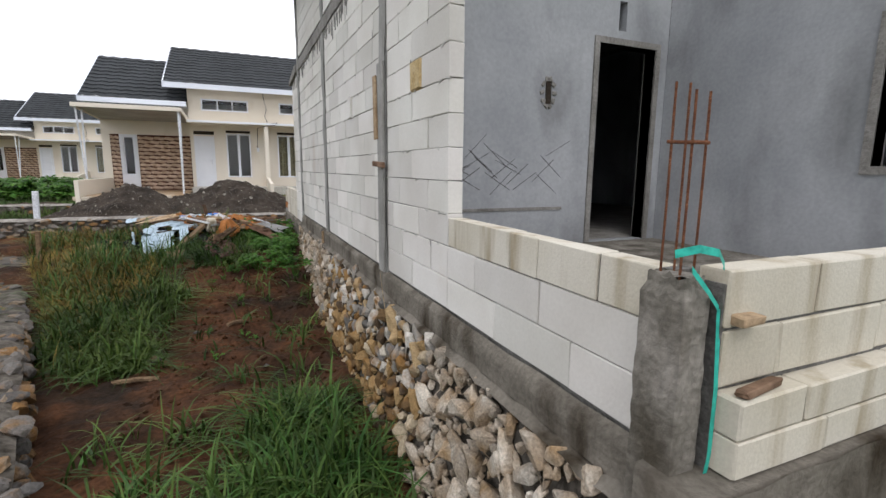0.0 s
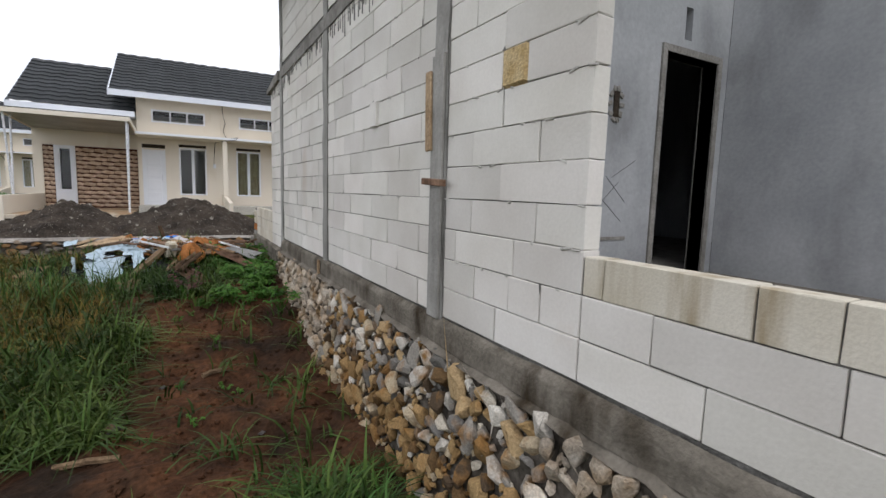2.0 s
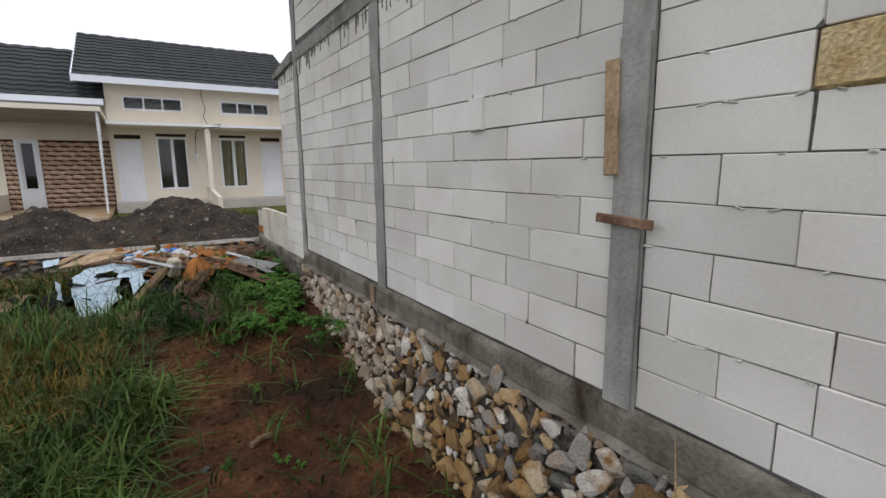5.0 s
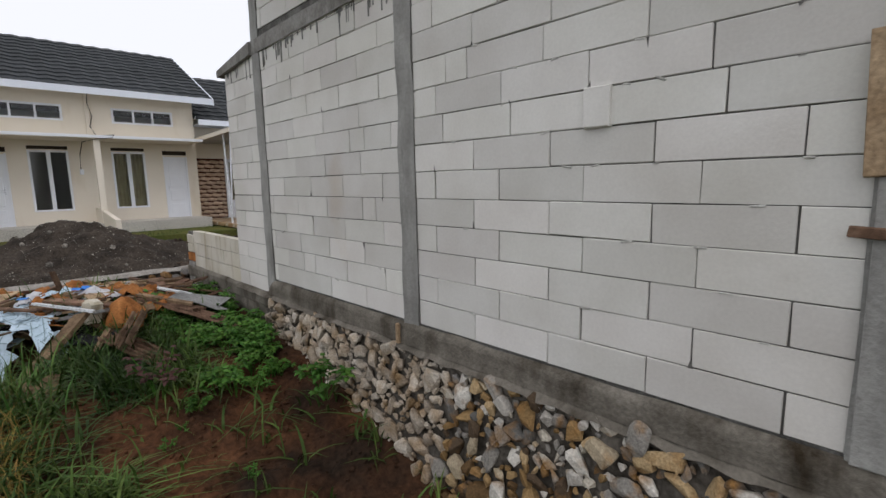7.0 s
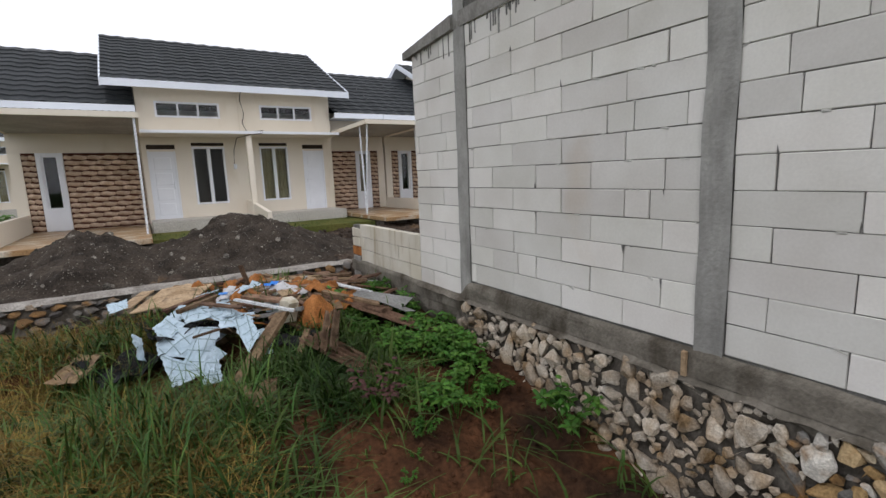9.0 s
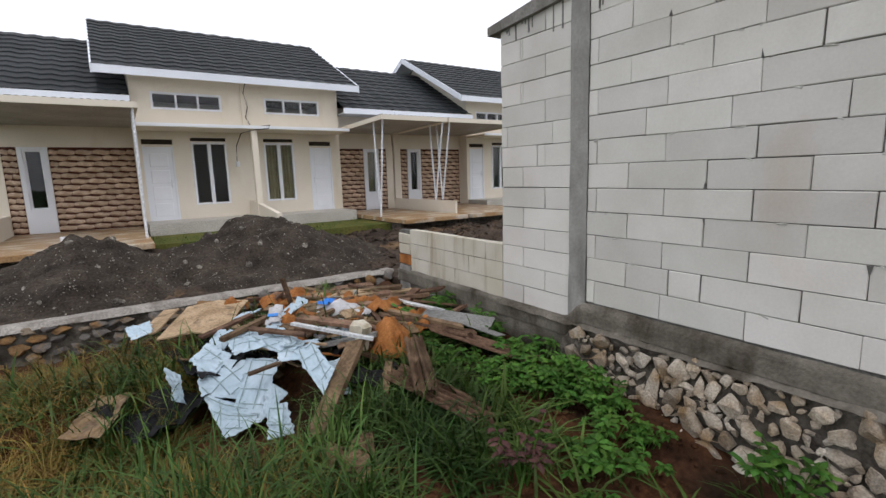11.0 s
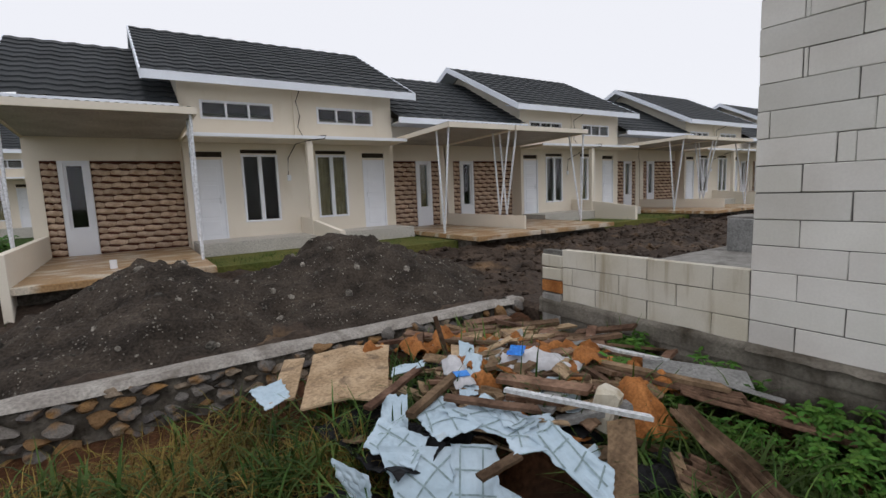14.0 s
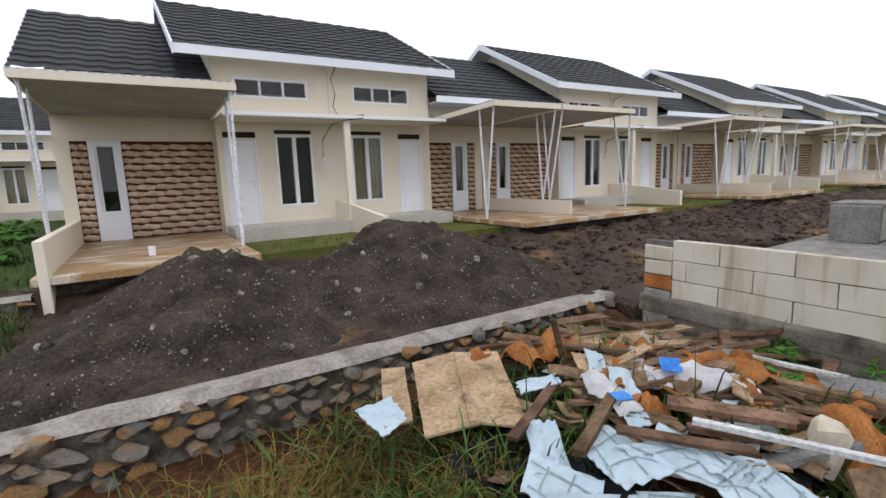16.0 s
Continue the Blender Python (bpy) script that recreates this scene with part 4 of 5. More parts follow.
    for tx, ty in ((0.02, -3.05), (0.02, -2.45)):
        part("post", Shape().tube([(inner, -2.95 if side < 0 else -2.6, 0.7), (inner + tx, ty + (0 if side < 0 else 0.1), zf)], 0.028), STEEL, h, "slanting pale painted steel post")
    outer = fl(0.1)
    for ty in (-3.05, -2.3):
        part("post", Shape().tube([(outer, -2.55, 1.1), (outer, ty, zf)], 0.028), STEEL, h, "slanting pale painted steel post")
    return out


def house(m, label):
    h = thing("house", label, "house", m, "terrace of paired houses")
    t = []
    t += carport(h, -6.03, -2.93, -1, 3.06)
    t += carport(h, 2.92, 5.2, 1, 2.24)
    wall = Shape()
    openings = []
    for s in (-1, 1):
        d0, d1 = sorted((s * 2.8, s * 2.05))
        w0, w1 = sorted((s * 1.6, s * 0.66)) if s < 0 else (0.42, 1.34)
        t0, t1 = sorted((s * 2.46, s * 0.68)) if s < 0 else (0.54, 2.27)
        if s > 0:
            d0, d1 = 1.86, 2.6
        openings += [(d0, d1, 0.87, 2.92), (d0, d1, 2.98, 3.12), (w0, w1, 1.26, 3.05), (t0, t1, 3.93, 4.4)]
        openings.append((w0, w1, 3.08, 3.18))
        door(h, d0, d1, 0.87, 2.92, 0, s)
        window(h, w0, w1, 1.26, 3.05, 0, 2, s > 0)
        window(h, t0, t1, 3.93, 4.4, 0, 3)
        part("vent", Shape().box((d0, 0.05, 2.98), (d1, 0.06, 3.12)), DARK, h, "dark vent slot")
        part("vent", Shape().box((w0, 0.05, 3.08), (w1, 0.06, 3.18)), DARK, h, "dark vent slot")
    holed(wall, -2.93, 2.92, 0.3, 4.95, openings, 0, 0.14)
    part("wall", wall, CREAM, h, "cream painted front wall")
    rg, re_, sl = 3.6, -0.7, 0.511
    for x in (-2.93, 2.78):
        part("gable_wall", Shape().prism([(0.141, 0.3), (7.2, 0.3), (7.2, 4.95), (3.6, 6.86), (0.141, 4.98)], "x", x, x + 0.14), CREAM, h)
    part("gable_wall", Shape().prism([(0.65, 0.3), (7.2, 0.3), (7.2, 4.1), (3.6, 6.0), (0.65, 4.3)], "x", -6.03, -5.9), CREAM, h)
    # unseen ceilings and partitions added behind the windows; DARK keeps the panes dark
    part("added_ceiling", Shape().box((-2.78, 0.15, 4.5), (2.77, 7.05, 4.56)), DARK, h)
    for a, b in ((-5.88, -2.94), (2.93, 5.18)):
        part("added_ceiling", Shape().box((a, 0.65, 3.4), (b, 7.05, 3.46)), DARK, h)
        part("added_partition", Shape().box((a, 2.6, 0.3), (b, 2.7, 3.39)), DARK, h)
    part("added_partition", Shape().box((-2.78, 2.6, 0.3), (2.77, 2.7, 4.49)), CREAM, h)
    part("back_wall", Shape().box((-5.89, 7.06, 0.3), (5.2, 7.2, 4.2)), CREAM, h)
    roof = part("roof", tile_roof(-3.68, 3.4, -0.72, 4.84, 3.6, 7.05), ROOF, h, "charcoal metal tile roof")
    part("roof_back", tile_roof(-3.68, 3.4, 7.92, 4.84, 3.6, 7.05), ROOF, roof)
    part("fascia", Shape().box((-3.68, -0.74, 4.66), (3.4, -0.70, 4.86)), FASCIA, roof, "white fascia board")
    part("soffit", Shape().prism([(-0.7, 4.72), (0.0, 4.88), (0.0, 4.91), (-0.7, 4.75)], "x", -3.64, 3.36), FASCIA, roof)
    for x in (-3.7, 3.38):
        part("barge_board", Shape().prism([(-0.74, 4.64), (3.6, 6.85), (7.9, 4.66), (7.9, 4.86), (3.6, 7.07), (-0.74, 4.86)], "x", x, x + 0.04), FASCIA, roof, "white barge board")
        part("gable_soffit", Shape().prism([(-0.7, 4.72), (3.6, 6.87), (7.9, 4.72), (7.9, 4.75), (3.6, 6.9), (-0.7, 4.75)], "x", *sorted((x + 0.02, -2.94 if x < 0 else 2.93))), FASCIA, roof)
    for a, b in ((-6.45, -2.95), (2.95, 4.84)):
        r2 = part("low_roof", tile_roof(a, b, -0.45, 4.18, 3.6, 6.4), ROOF, h, "lower charcoal metal tile roof")
        part("roof_back", tile_roof(a, b, 7.6, 4.18, 3.6, 6.4), ROOF, r2)
        part("fascia", Shape().box((a, -0.47, 4.01), (b, -0.43, 4.19)), FASCIA, r2, "white fascia board")
        part("soffit", Shape().box((a + 0.02, -0.43, 4.03), (b, 0.49, 4.05)), FASCIA, r2)
    # thin porch awning, middle pier and low parting wall
    part("awning", Shape().bevelled((2.85, 1.12, 0.08), 0.008, pose(-1.5, -0.565, 3.385)), CREAM, h, "thin cream concrete awning")
    part("awning", Shape().bevelled((2.85, 1.12, 0.08), 0.008, pose(1.38, -0.565, 3.395)), CREAM, h, "thin cream concrete awning")
    part("awning_trim", Shape().box((-2.93, -1.15, 3.37), (2.82, -1.127, 3.45)), WHITE, h)
    part("pier", Shape().bevelled((0.16, 0.16, 2.5), 0.006, pose(-0.08, -1.0, 2.1)), CREAM, h)
    part("pilaster", Shape().box((-0.13, -0.05, 3.44), (-0.01, -0.002, 4.9)), CREAM, h)
    part("parting_wall", Shape().prism([(-3.0, 0.35), (-0.003, 0.35), (-0.003, 1.32), (-0.6, 1.3), (-3.0, 1.05)], "x", -0.14, -0.02), CREAM, h, "low cream wall between the porches")
    part("porch_slab", Shape().box((-2.9, -1.2, 0.3), (-0.141, -0.001, 0.87)), PORCH, h, "grey tiled porch step")
    part("porch_slab", Shape().box((-0.019, -1.2, 0.3), (2.88, -0.001, 0.87)), PORCH, h, "grey tiled porch step")
    part("cable", Shape().tube([(-0.12, -0.7, 4.7), (-0.06, -0.08, 4.5), (0.03, -0.08, 4.1), (-0.05, -0.08, 3.8), (0.06, -0.2, 3.5), (0.1, -0.9, 3.46), (0.36, -1.14, 3.47), (0.3, -1.17, 3.38), (-0.1, -1.15, 3.33), (-0.4, -0.9, 3.25), (-0.38, -0.06, 2.95), (-0.4, -0.03, 2.5)], 0.011, 6), BLACK, h, "loose black cable")
    part("meter", Shape().bevelled((0.1, 0.05, 0.16), 0.012, pose(-0.38, -0.03, 2.42)), WHITE, h)
    part("divider_wall", Shape().box((5.2, -3.5, 0.2), (5.26, 0.449, 1.09)), CREAM, h, "low cream wall between carports")
    return h, t


LAB = "cream paired house with charcoal tile roof and carports"
h1, tiles = house(pose(1.38, 22.1, 0), LAB)
joined = Shape()
for x, y, z, k in tiles:
    o = len(joined.v)
    src = clad_tile(CL_W * k - 0.006, CL_H - 0.03)
    joined.add([(p[0] + x, p[1] + y, p[2] + z) for p in src.v], src.f)
cl_me = joined.mesh("cladding", CLAD_B)
rest = tagged(part("cladding", cl_me, None, h1, "brown wavy stone cladding"), kind="stuff")
for k in range(1, 5):
    copy_thing(h1, pose(1.38 + 11.3 * k, 22.1, 0))
for dx, dy in ((-9.4, 41.5), (-20.7, 41.5), (1.9, 41.5)):
    copy_thing(h1, pose(dx, dy, 0))
bpy.data.objects.remove(rest)
part("barge_board", Shape().prism([(-0.47, 4.01), (3.6, 6.23), (7.6, 4.01), (7.6, 4.19), (3.6, 6.42), (-0.47, 4.19)], "x", -6.47, -6.44), FASCIA, h1, "white barge board")
for x, y, z, k in tiles:
    part("cladding_tile", TILE, None, h1, at=pose(x, y, z) @ Matrix.Diagonal((k, 1, 1, 1)))
lw = thing("carport_wall", "low cream carport side wall at the end of the terrace", "low wall", pose(-4.45, 20.2, 0.1))
part("wall", Shape().bevelled((0.12, 4.7, 1.12), 0.01, pose(0, 0, 0.56)), CREAM, lw)

# ---- rubbish heap at the end of the yard ----
rng = random.Random(21)


def plank(x, y, z, ln, w, th, yaw, pitch=0, roll=0, material=WOOD, name="plank", label="weathered brown plank on the rubbish heap"):
    t = thing(name, label, "plank", pose(x, y, z, 0, 0, yaw) @ pose(0, 0, 0, roll, pitch, 0), "rubbish heap timber")
    s = Shape()
    n = 6
    v = []
    for i in range(n + 1):
        a = -ln / 2 + ln * i / n
        e = 0.004 * rng.uniform(-1, 1)
        cut = 0.03 * rng.uniform(-1, 1) if i in (0, n) else 0
        v += [(a + cut, -w / 2 + e, 0), (a - cut, w / 2 + e, 0), (a - cut, w / 2 + e, th), (a + cut, -w / 2 + e, th)]
    f = [[4 * i + a, 4 * i + b, 4 * i + 4 + b, 4 * i + 4 + a] for i in range(n) for a, b in ((1, 0), (2, 1), (3, 2), (0, 3))] + [[0, 1, 2, 3], [4 * n + 3, 4 * n + 2, 4 * n + 1, 4 * n]]
    part("board", s.add(v, f), material, t)
    return t


def span_plank(p, q, w, th, material=WOOD, name="plank", label="weathered brown plank on the rubbish heap"):
    p, q = Vector(p), Vector(q)
    d, m = q - p, (p + q) / 2
    return plank(m.x, m.y, m.z, d.length, w, th, math.degrees(math.atan2(d.y, d.x)), -math.degrees(math.asin(d.z / d.length)), rng.uniform(-8, 8), material, name, label)


def crumple(name, x, y, z, sx, sy, yaw, material, label, category, amp=0.08, tilt=(0, 0), seed=0, dome=0.0, ragged=0.12, th=0.006, freq=4.0, smooth=False, n=16):
    t = thing(name, label, category, pose(x, y, z, tilt[0], tilt[1], yaw))
    def f(u, v):
        a, b = (u - 0.5), (v - 0.5)
        k = 1 + ragged * noise(Vector((math.atan2(b, a) * 1.5, seed, 1)))
        h = amp * noise(Vector((a * sx * freq, b * sy * freq, seed))) + 0.4 * amp * noise(Vector((a * sx * freq * 3, b * sy * freq * 3, seed + 5)))
        return (a * sx * k, b * sy * k, h + dome * (1 - 4 * a * a) * (1 - 4 * b * b))
    part("sheet", Shape().sheet(f, n, n, th), material, t, smooth=smooth)
    return t


def corrugated(p, q, w, label, waves=6):
    p, q = Vector(p), Vector(q)
    d = q - p
    yaw = math.degrees(math.atan2(d.y, d.x))
    t = thing("corrugated_strip", label, "roof sheet", pose(*p, 0, 0, yaw) @ pose(0, 0, 0, rng.uniform(-6, 6), -math.degrees(math.asin(d.z / d.length)), 0), "corrugated strips")
    ln = d.length
    part("sheet", Shape().sheet(lambda u, v: (ln * u + 0.06 * noise(Vector((v * 9, round(u) * 4, ln))) * (u in (0, 1)), (v - 0.5) * w, 0.022 * sin(v * waves * 2 * pi) + 0.03 * noise(Vector((u * 3, v, ln)))), 10, waves * 8, 0.006), WOOD, t)
    return t


# black underlay
crumple("black_sheet", -2.0, 11.05, 0.06, 0.8, 0.7, 30, BLACK, "crumpled black plastic sheet under the rubbish", "plastic sheet", 0.2, (8, 0), 3)
crumple("black_sheet", -0.5, 10.2, 0.26, 0.7, 0.5, -20, BLACK, "crumpled black plastic sheet under the rubbish", "plastic sheet", 0.16, (12, 0), 6)
crumple("black_sheet", -1.35, 11.35, 0.3, 1.0, 0.9, 10, BLACK, "black plastic sheet buried in the rubbish", "plastic sheet", 0.15, (0, 0), 8)
crumple("dark_sheet", -0.2, 11.4, 0.34, 1.7, 1.7, 12, BLACK, "black tarpaulin spread under the rubbish heap", "tarpaulin", 0.12, (0, 0), 31)
crumple("sacking", -0.3, 11.7, 0.45, 1.0, 0.7, 30, TARP, "crumpled rust-brown sacking on the rubbish heap", "sacking", 0.16, (0, 0), 33, 0.05, 0.25, 0.006, 6, True, 22)
crumple("sacking", 0.35, 10.9, 0.36, 0.6, 0.8, 10, TARP, "crumpled rust-brown sacking on the rubbish heap", "sacking", 0.16, (0, 0), 37, 0.05, 0.25, 0.006, 6, True, 22)
# plywood sheets against the retaining wall
for p, q, w in (((-2.06, 11.96, 0.44), (-1.78, 12.6, 0.5), 0.17), ((-1.84, 11.72, 0.44), (-1.46, 12.55, 0.52), 0.33), ((-1.6, 11.6, 0.45), (-1.18, 12.4, 0.54), 0.34)):
    span_plank(p, q, w, 0.015, PLYWOOD, "plywood_sheet", "tan rotten plywood sheet with broken edge")


def torn_panel(a, b, c, d, seed, turn, pitch, label="broken pale blue plastic ceiling panel with square grooves"):
    # a bent sheet between four corners, with a grid of grooves at its own turn
    a, b, c, d = (Vector(q) for q in (a, b, c, d))
    mid = (a + b + c + d) / 4
    nrm = (c - a).cross(d - b).normalized()
    if nrm.z < 0:
        nrm = -nrm
    t = thing("ceiling_panel", label, "panel", Matrix.Translation(mid), "broken panels")
    wu, wv = ((b - a).length + (c - d).length) / 2, ((d - a).length + (c - b).length) / 2
    def at(u, v, lift_=0.0):
        q = a.lerp(b, u).lerp(d.lerp(c, u), v) - mid
        jag = 0.03 * noise(Vector((u * 7, v * 7, seed + 2)))
        edge = min(u, v, 1 - u, 1 - v) < 0.01
        bend = 0.02 * noise(Vector((u * 2.3, v * 2.3, seed))) + 0.012 * noise(Vector((u * 7, v * 7, seed)))
        return q + nrm * (bend + lift_) + ((b - a).normalized() * jag if edge else Vector())
    part("sheet", Shape().sheet(lambda u, v: at(u, v), 22, 22, 0.006), PANEL, t)
    if pitch:
        ca, sa = cos(turn), sin(turn)
        g = Shape()
        for ax in (0, 1):
            for k in range(-8, 9):
                run = []
                for j in range(-40, 41):
                    e, f_ = (k + 0.3) * pitch, j * 0.03
                    x, y = (e, f_) if ax else (f_, e)
                    x, y = ca * x - sa * y, sa * x + ca * y
                    u, v = x / wu + 0.5, y / wv + 0.5
                    if 0.03 < u < 0.97 and 0.03 < v < 0.97:
                        run.append(at(u, v, 0.004))
                if len(run) > 2:
                    w = (run[1] - run[0]).cross(nrm).normalized() * 0.011
                    ribbon(g, run, w)
        part("groove_lines", g, PANEL_DARK, t)
    return t


for q, turn, pitch in ((((-1.37, 10.87, 0.38), (-1.14, 10.71, 0.36), (-1.35, 10.43, 0.04), (-1.57, 10.57, 0.05)), 0.05, 0.13),
                       (((-1.74, 11.09, 0.39), (-1.36, 10.85, 0.365), (-1.5, 10.65, 0.13), (-1.76, 10.82, 0.16)), 0.75, 0.14),
                       (((-1.75, 10.83, 0.17), (-1.52, 10.62, 0.1), (-1.33, 10.41, 0.02), (-1.66, 10.43, -0.08)), 0.5, 0.13),
                       (((-1.26, 10.62, 0.23), (-1.15, 10.45, 0.15), (-1.34, 10.4, 0.03), (-1.38, 10.48, 0.08)), 0.2, 0),
                       (((-1.48, 11.08, 0.5), (-1.22, 11.23, 0.54), (-1.22, 10.74, 0.5), (-1.47, 10.86, 0.44)), 0.3, 0.15),
                       (((-1.35, 11.02, 0.53), (-1.08, 10.87, 0.54), (-0.92, 10.56, 0.51), (-1.14, 10.57, 0.45)), 0.1, 0.14),
                       (((-1.18, 11.05, 0.54), (-1.05, 11.0, 0.55), (-0.68, 11.42, 0.62), (-0.76, 11.53, 0.62)), 0.0, 0),
                       (((-1.05, 10.53, 0.46), (-0.9, 10.52, 0.52), (-0.86, 10.1, 0.4), (-1.0, 10.0, 0.26)), 0.2, 0.13),
                       (((-2.23, 12.22, 0.48), (-2.01, 12.17, 0.53), (-2.0, 11.97, 0.47), (-2.18, 11.92, 0.43)), 0.0, 0),
                       (((-1.97, 11.26, 0.32), (-1.88, 10.93, 0.34), (-1.87, 10.88, 0.1), (-1.95, 11.05, 0.1)), 0.0, 0),
                       (((-1.38, 10.2, 0.2), (-1.26, 10.08, 0.25), (-1.26, 9.95, 0.06), (-1.43, 10.04, 0.02)), 0.2, 0.12),
                       (((-1.3, 11.75, 0.5), (-1.1, 11.6, 0.58), (-1.02, 11.75, 0.56), (-1.2, 11.9, 0.5)), 0.0, 0),
                       (((-1.62, 11.3, 0.42), (-1.5, 11.5, 0.5), (-1.36, 11.4, 0.5), (-1.5, 11.15, 0.4)), 0.0, 0),
                       (((-0.78, 10.72, 0.52), (-0.6, 10.9, 0.54), (-0.42, 10.7, 0.5), (-0.62, 10.5, 0.46)), 0.0, 0)):
    torn_panel(*q, int(50 * (q[0][0] + q[1][1])), turn, pitch)
# named timbers
for p, q, w in (((-1.28, 11.05, 0.57), (-0.94, 10.55, 0.57), 0.06), ((-0.63, 12.73, 0.46), (-0.03, 11.09, 0.56), 0.1), ((-0.69, 12.1, 0.78), (-0.61, 12.06, 0.42), 0.07), ((-1.52, 11.08, 0.5), (-1.05, 11.26, 0.58), 0.06),
                ((-1.65, 11.43, 0.46), (-1.1, 11.65, 0.54), 0.06), ((-0.83, 11.06, 0.57), (-0.47, 10.57, 0.55), 0.1), ((0.33, 11.42, 0.48), (0.82, 11.28, 0.48), 0.08),
                ((-0.65, 12.5, 0.46), (-0.2, 11.55, 0.56), 0.08), ((-0.25, 11.7, 0.52), (0.2, 10.95, 0.52), 0.09), ((0.15, 12.35, 0.42), (0.8, 11.4, 0.42), 0.12),
                ((-0.1, 12.1, 0.45), (0.5, 11.2, 0.48), 0.1), ((0.3, 11.7, 0.44), (0.75, 10.6, 0.4), 0.1), ((-0.2, 12.55, 0.42), (0.9, 12.1, 0.42), 0.1), ((-1.0, 12.6, 0.46), (0.1, 12.2, 0.48), 0.07),
                ((0.0, 11.0, 0.52), (0.5, 10.2, 0.42), 0.08), ((-0.35, 12.2, 0.5), (0.35, 11.9, 0.5), 0.11), ((-0.75, 10.95, 0.53), (-0.35, 11.35, 0.56), 0.08)):
    span_plank(p, q, w, rng.uniform(0.02, 0.04))
for k in range(110):
    x, y = rng.gauss(0.0, 0.5), rng.gauss(11.5, 0.55)
    if x > 0.95 or y > 12.9 or y < 10.3 or (x < -0.9 and y < 11.5):
        continue
    plank(x, y, yard(x, y) + rng.uniform(0.1, 0.24), rng.uniform(0.2, 0.8), rng.uniform(0.04, 0.13), rng.uniform(0.012, 0.04), rng.uniform(-70, 60), rng.uniform(-14, 14), rng.uniform(-20, 20), rng.choice((WOOD, WOOD, WOOD, WOOD, BARK, PLYWOOD, GREYSHEET)), "plank", "short broken board tossed on the rubbish heap")
for k in range(70):
    x, y = rng.gauss(-0.45, 0.55), rng.gauss(11.2, 0.6)
    if x > 0.9 or y > 12.8 or y < 10.1:
        continue
    mt, nm, lb = rng.choice(((PLYWOOD, "board_scrap", "small broken tan board scrap on the heap"), (WOOD, "board_scrap", "small broken brown board scrap on the heap"), (PANEL, "panel_scrap", "small broken pale blue panel scrap"), (TARP, "sacking_scrap", "small torn rust-brown sacking scrap"), (BARK, "board_scrap", "small splintered brown board scrap")))
    crumple(nm, x, y, yard(x, y) + 0.1 + 0.16 * math.exp(-((x + 0.5) / 0.9) ** 2 - ((y - 11.1) / 0.9) ** 2) + rng.uniform(0, 0.05), rng.uniform(0.06, 0.14), rng.uniform(0.14, 0.34), rng.uniform(-80, 80), mt, lb, "scrap", 0.03, (rng.uniform(-25, 25), rng.uniform(-25, 25)), k, 0, 0.2, 0.012, 5, False, 5)
span_plank((-0.58, 10.26, 0.5), (-1.14, 9.82, 0.02), 0.15, 0.05, BARK, "bark_slab", "rough brown bark slab leaning on the heap")
span_plank((-0.4, 10.05, 0.34), (-0.62, 9.75, 0.12), 0.06, 0.03, BARK, "bark_slab", "rough brown bark slab leaning on the heap")
for p, q in (((-0.11, 10.2, 0.46), (-0.43, 9.49, 0.31)), ((-0.02, 10.2, 0.46), (-0.34, 9.44, 0.31))):
    corrugated(p, q, 0.085, "brown corrugated roofing strip sliding off the heap", 1)
corrugated((-0.4, 9.98, 0.31), (-0.04, 9.08, 0.12), 0.26, "brown corrugated roofing sheet on the weeds", 5)
corrugated((0.3, 10.4, 0.43), (0.88, 9.55, 0.2), 0.2, "brown corrugated roofing sheet beside the wall", 4)
corrugated((0.05, 10.95, 0.5), (0.55, 10.1, 0.38), 0.2, "brown corrugated roofing strip on the heap", 4)
span_plank((-0.96, 10.84, 0.6), (-0.5, 10.12, 0.55), 0.05, 0.025, ALU, "aluminium_bar", "pale aluminium bar lying across the boards")
span_plank((0.35, 11.2, 0.52), (0.62, 10.7, 0.46), 0.03, 0.02, ALU, "aluminium_bar", "thin pale aluminium strip")
span_plank((0.3, 11.0, 0.54), (0.5, 10.7, 0.5), 0.04, 0.02, ALU, "aluminium_bar", "thin pale aluminium strip")
plank(0.66, 10.5, 0.42, 0.75, 0.24, 0.008, -50, 6, 10, GREYSHEET, "grey_board", "grey fibre cement board offcut")
plank(0.7, 10.15, 0.38, 0.45, 0.16, 0.008, -70, 8, -12, GREYSHEET, "grey_board", "grey fibre cement board offcut")
plank(0.2, 11.35, 0.52, 0.4, 0.2, 0.008, 20, 6, -12, GREYSHEET, "grey_board", "grey fibre cement board offcut")
# scraps that fill the front of the heap
rs = random.Random(77)
for k in range(48):
    x, y = rs.uniform(-1.35, 0.2), rs.uniform(10.45, 11.7)
    z = 0.34 + 0.2 * math.exp(-((x + 0.5) / 0.8) ** 2 - ((y - 11.1) / 0.8) ** 2)
    mt, lb = rs.choice(((WOOD, "short broken brown board tossed on the heap"), (WOOD, "short broken brown board tossed on the heap"), (PLYWOOD, "short broken tan board tossed on the heap"), (BARK, "short rough offcut tossed on the heap")))
    plank(x, y, z + rs.uniform(0, 0.05), rs.uniform(0.16, 0.45), rs.uniform(0.03, 0.09), rs.uniform(0.012, 0.035), rs.uniform(-80, 80), rs.uniform(-12, 12), rs.uniform(-16, 16), mt, "offcut", lb)
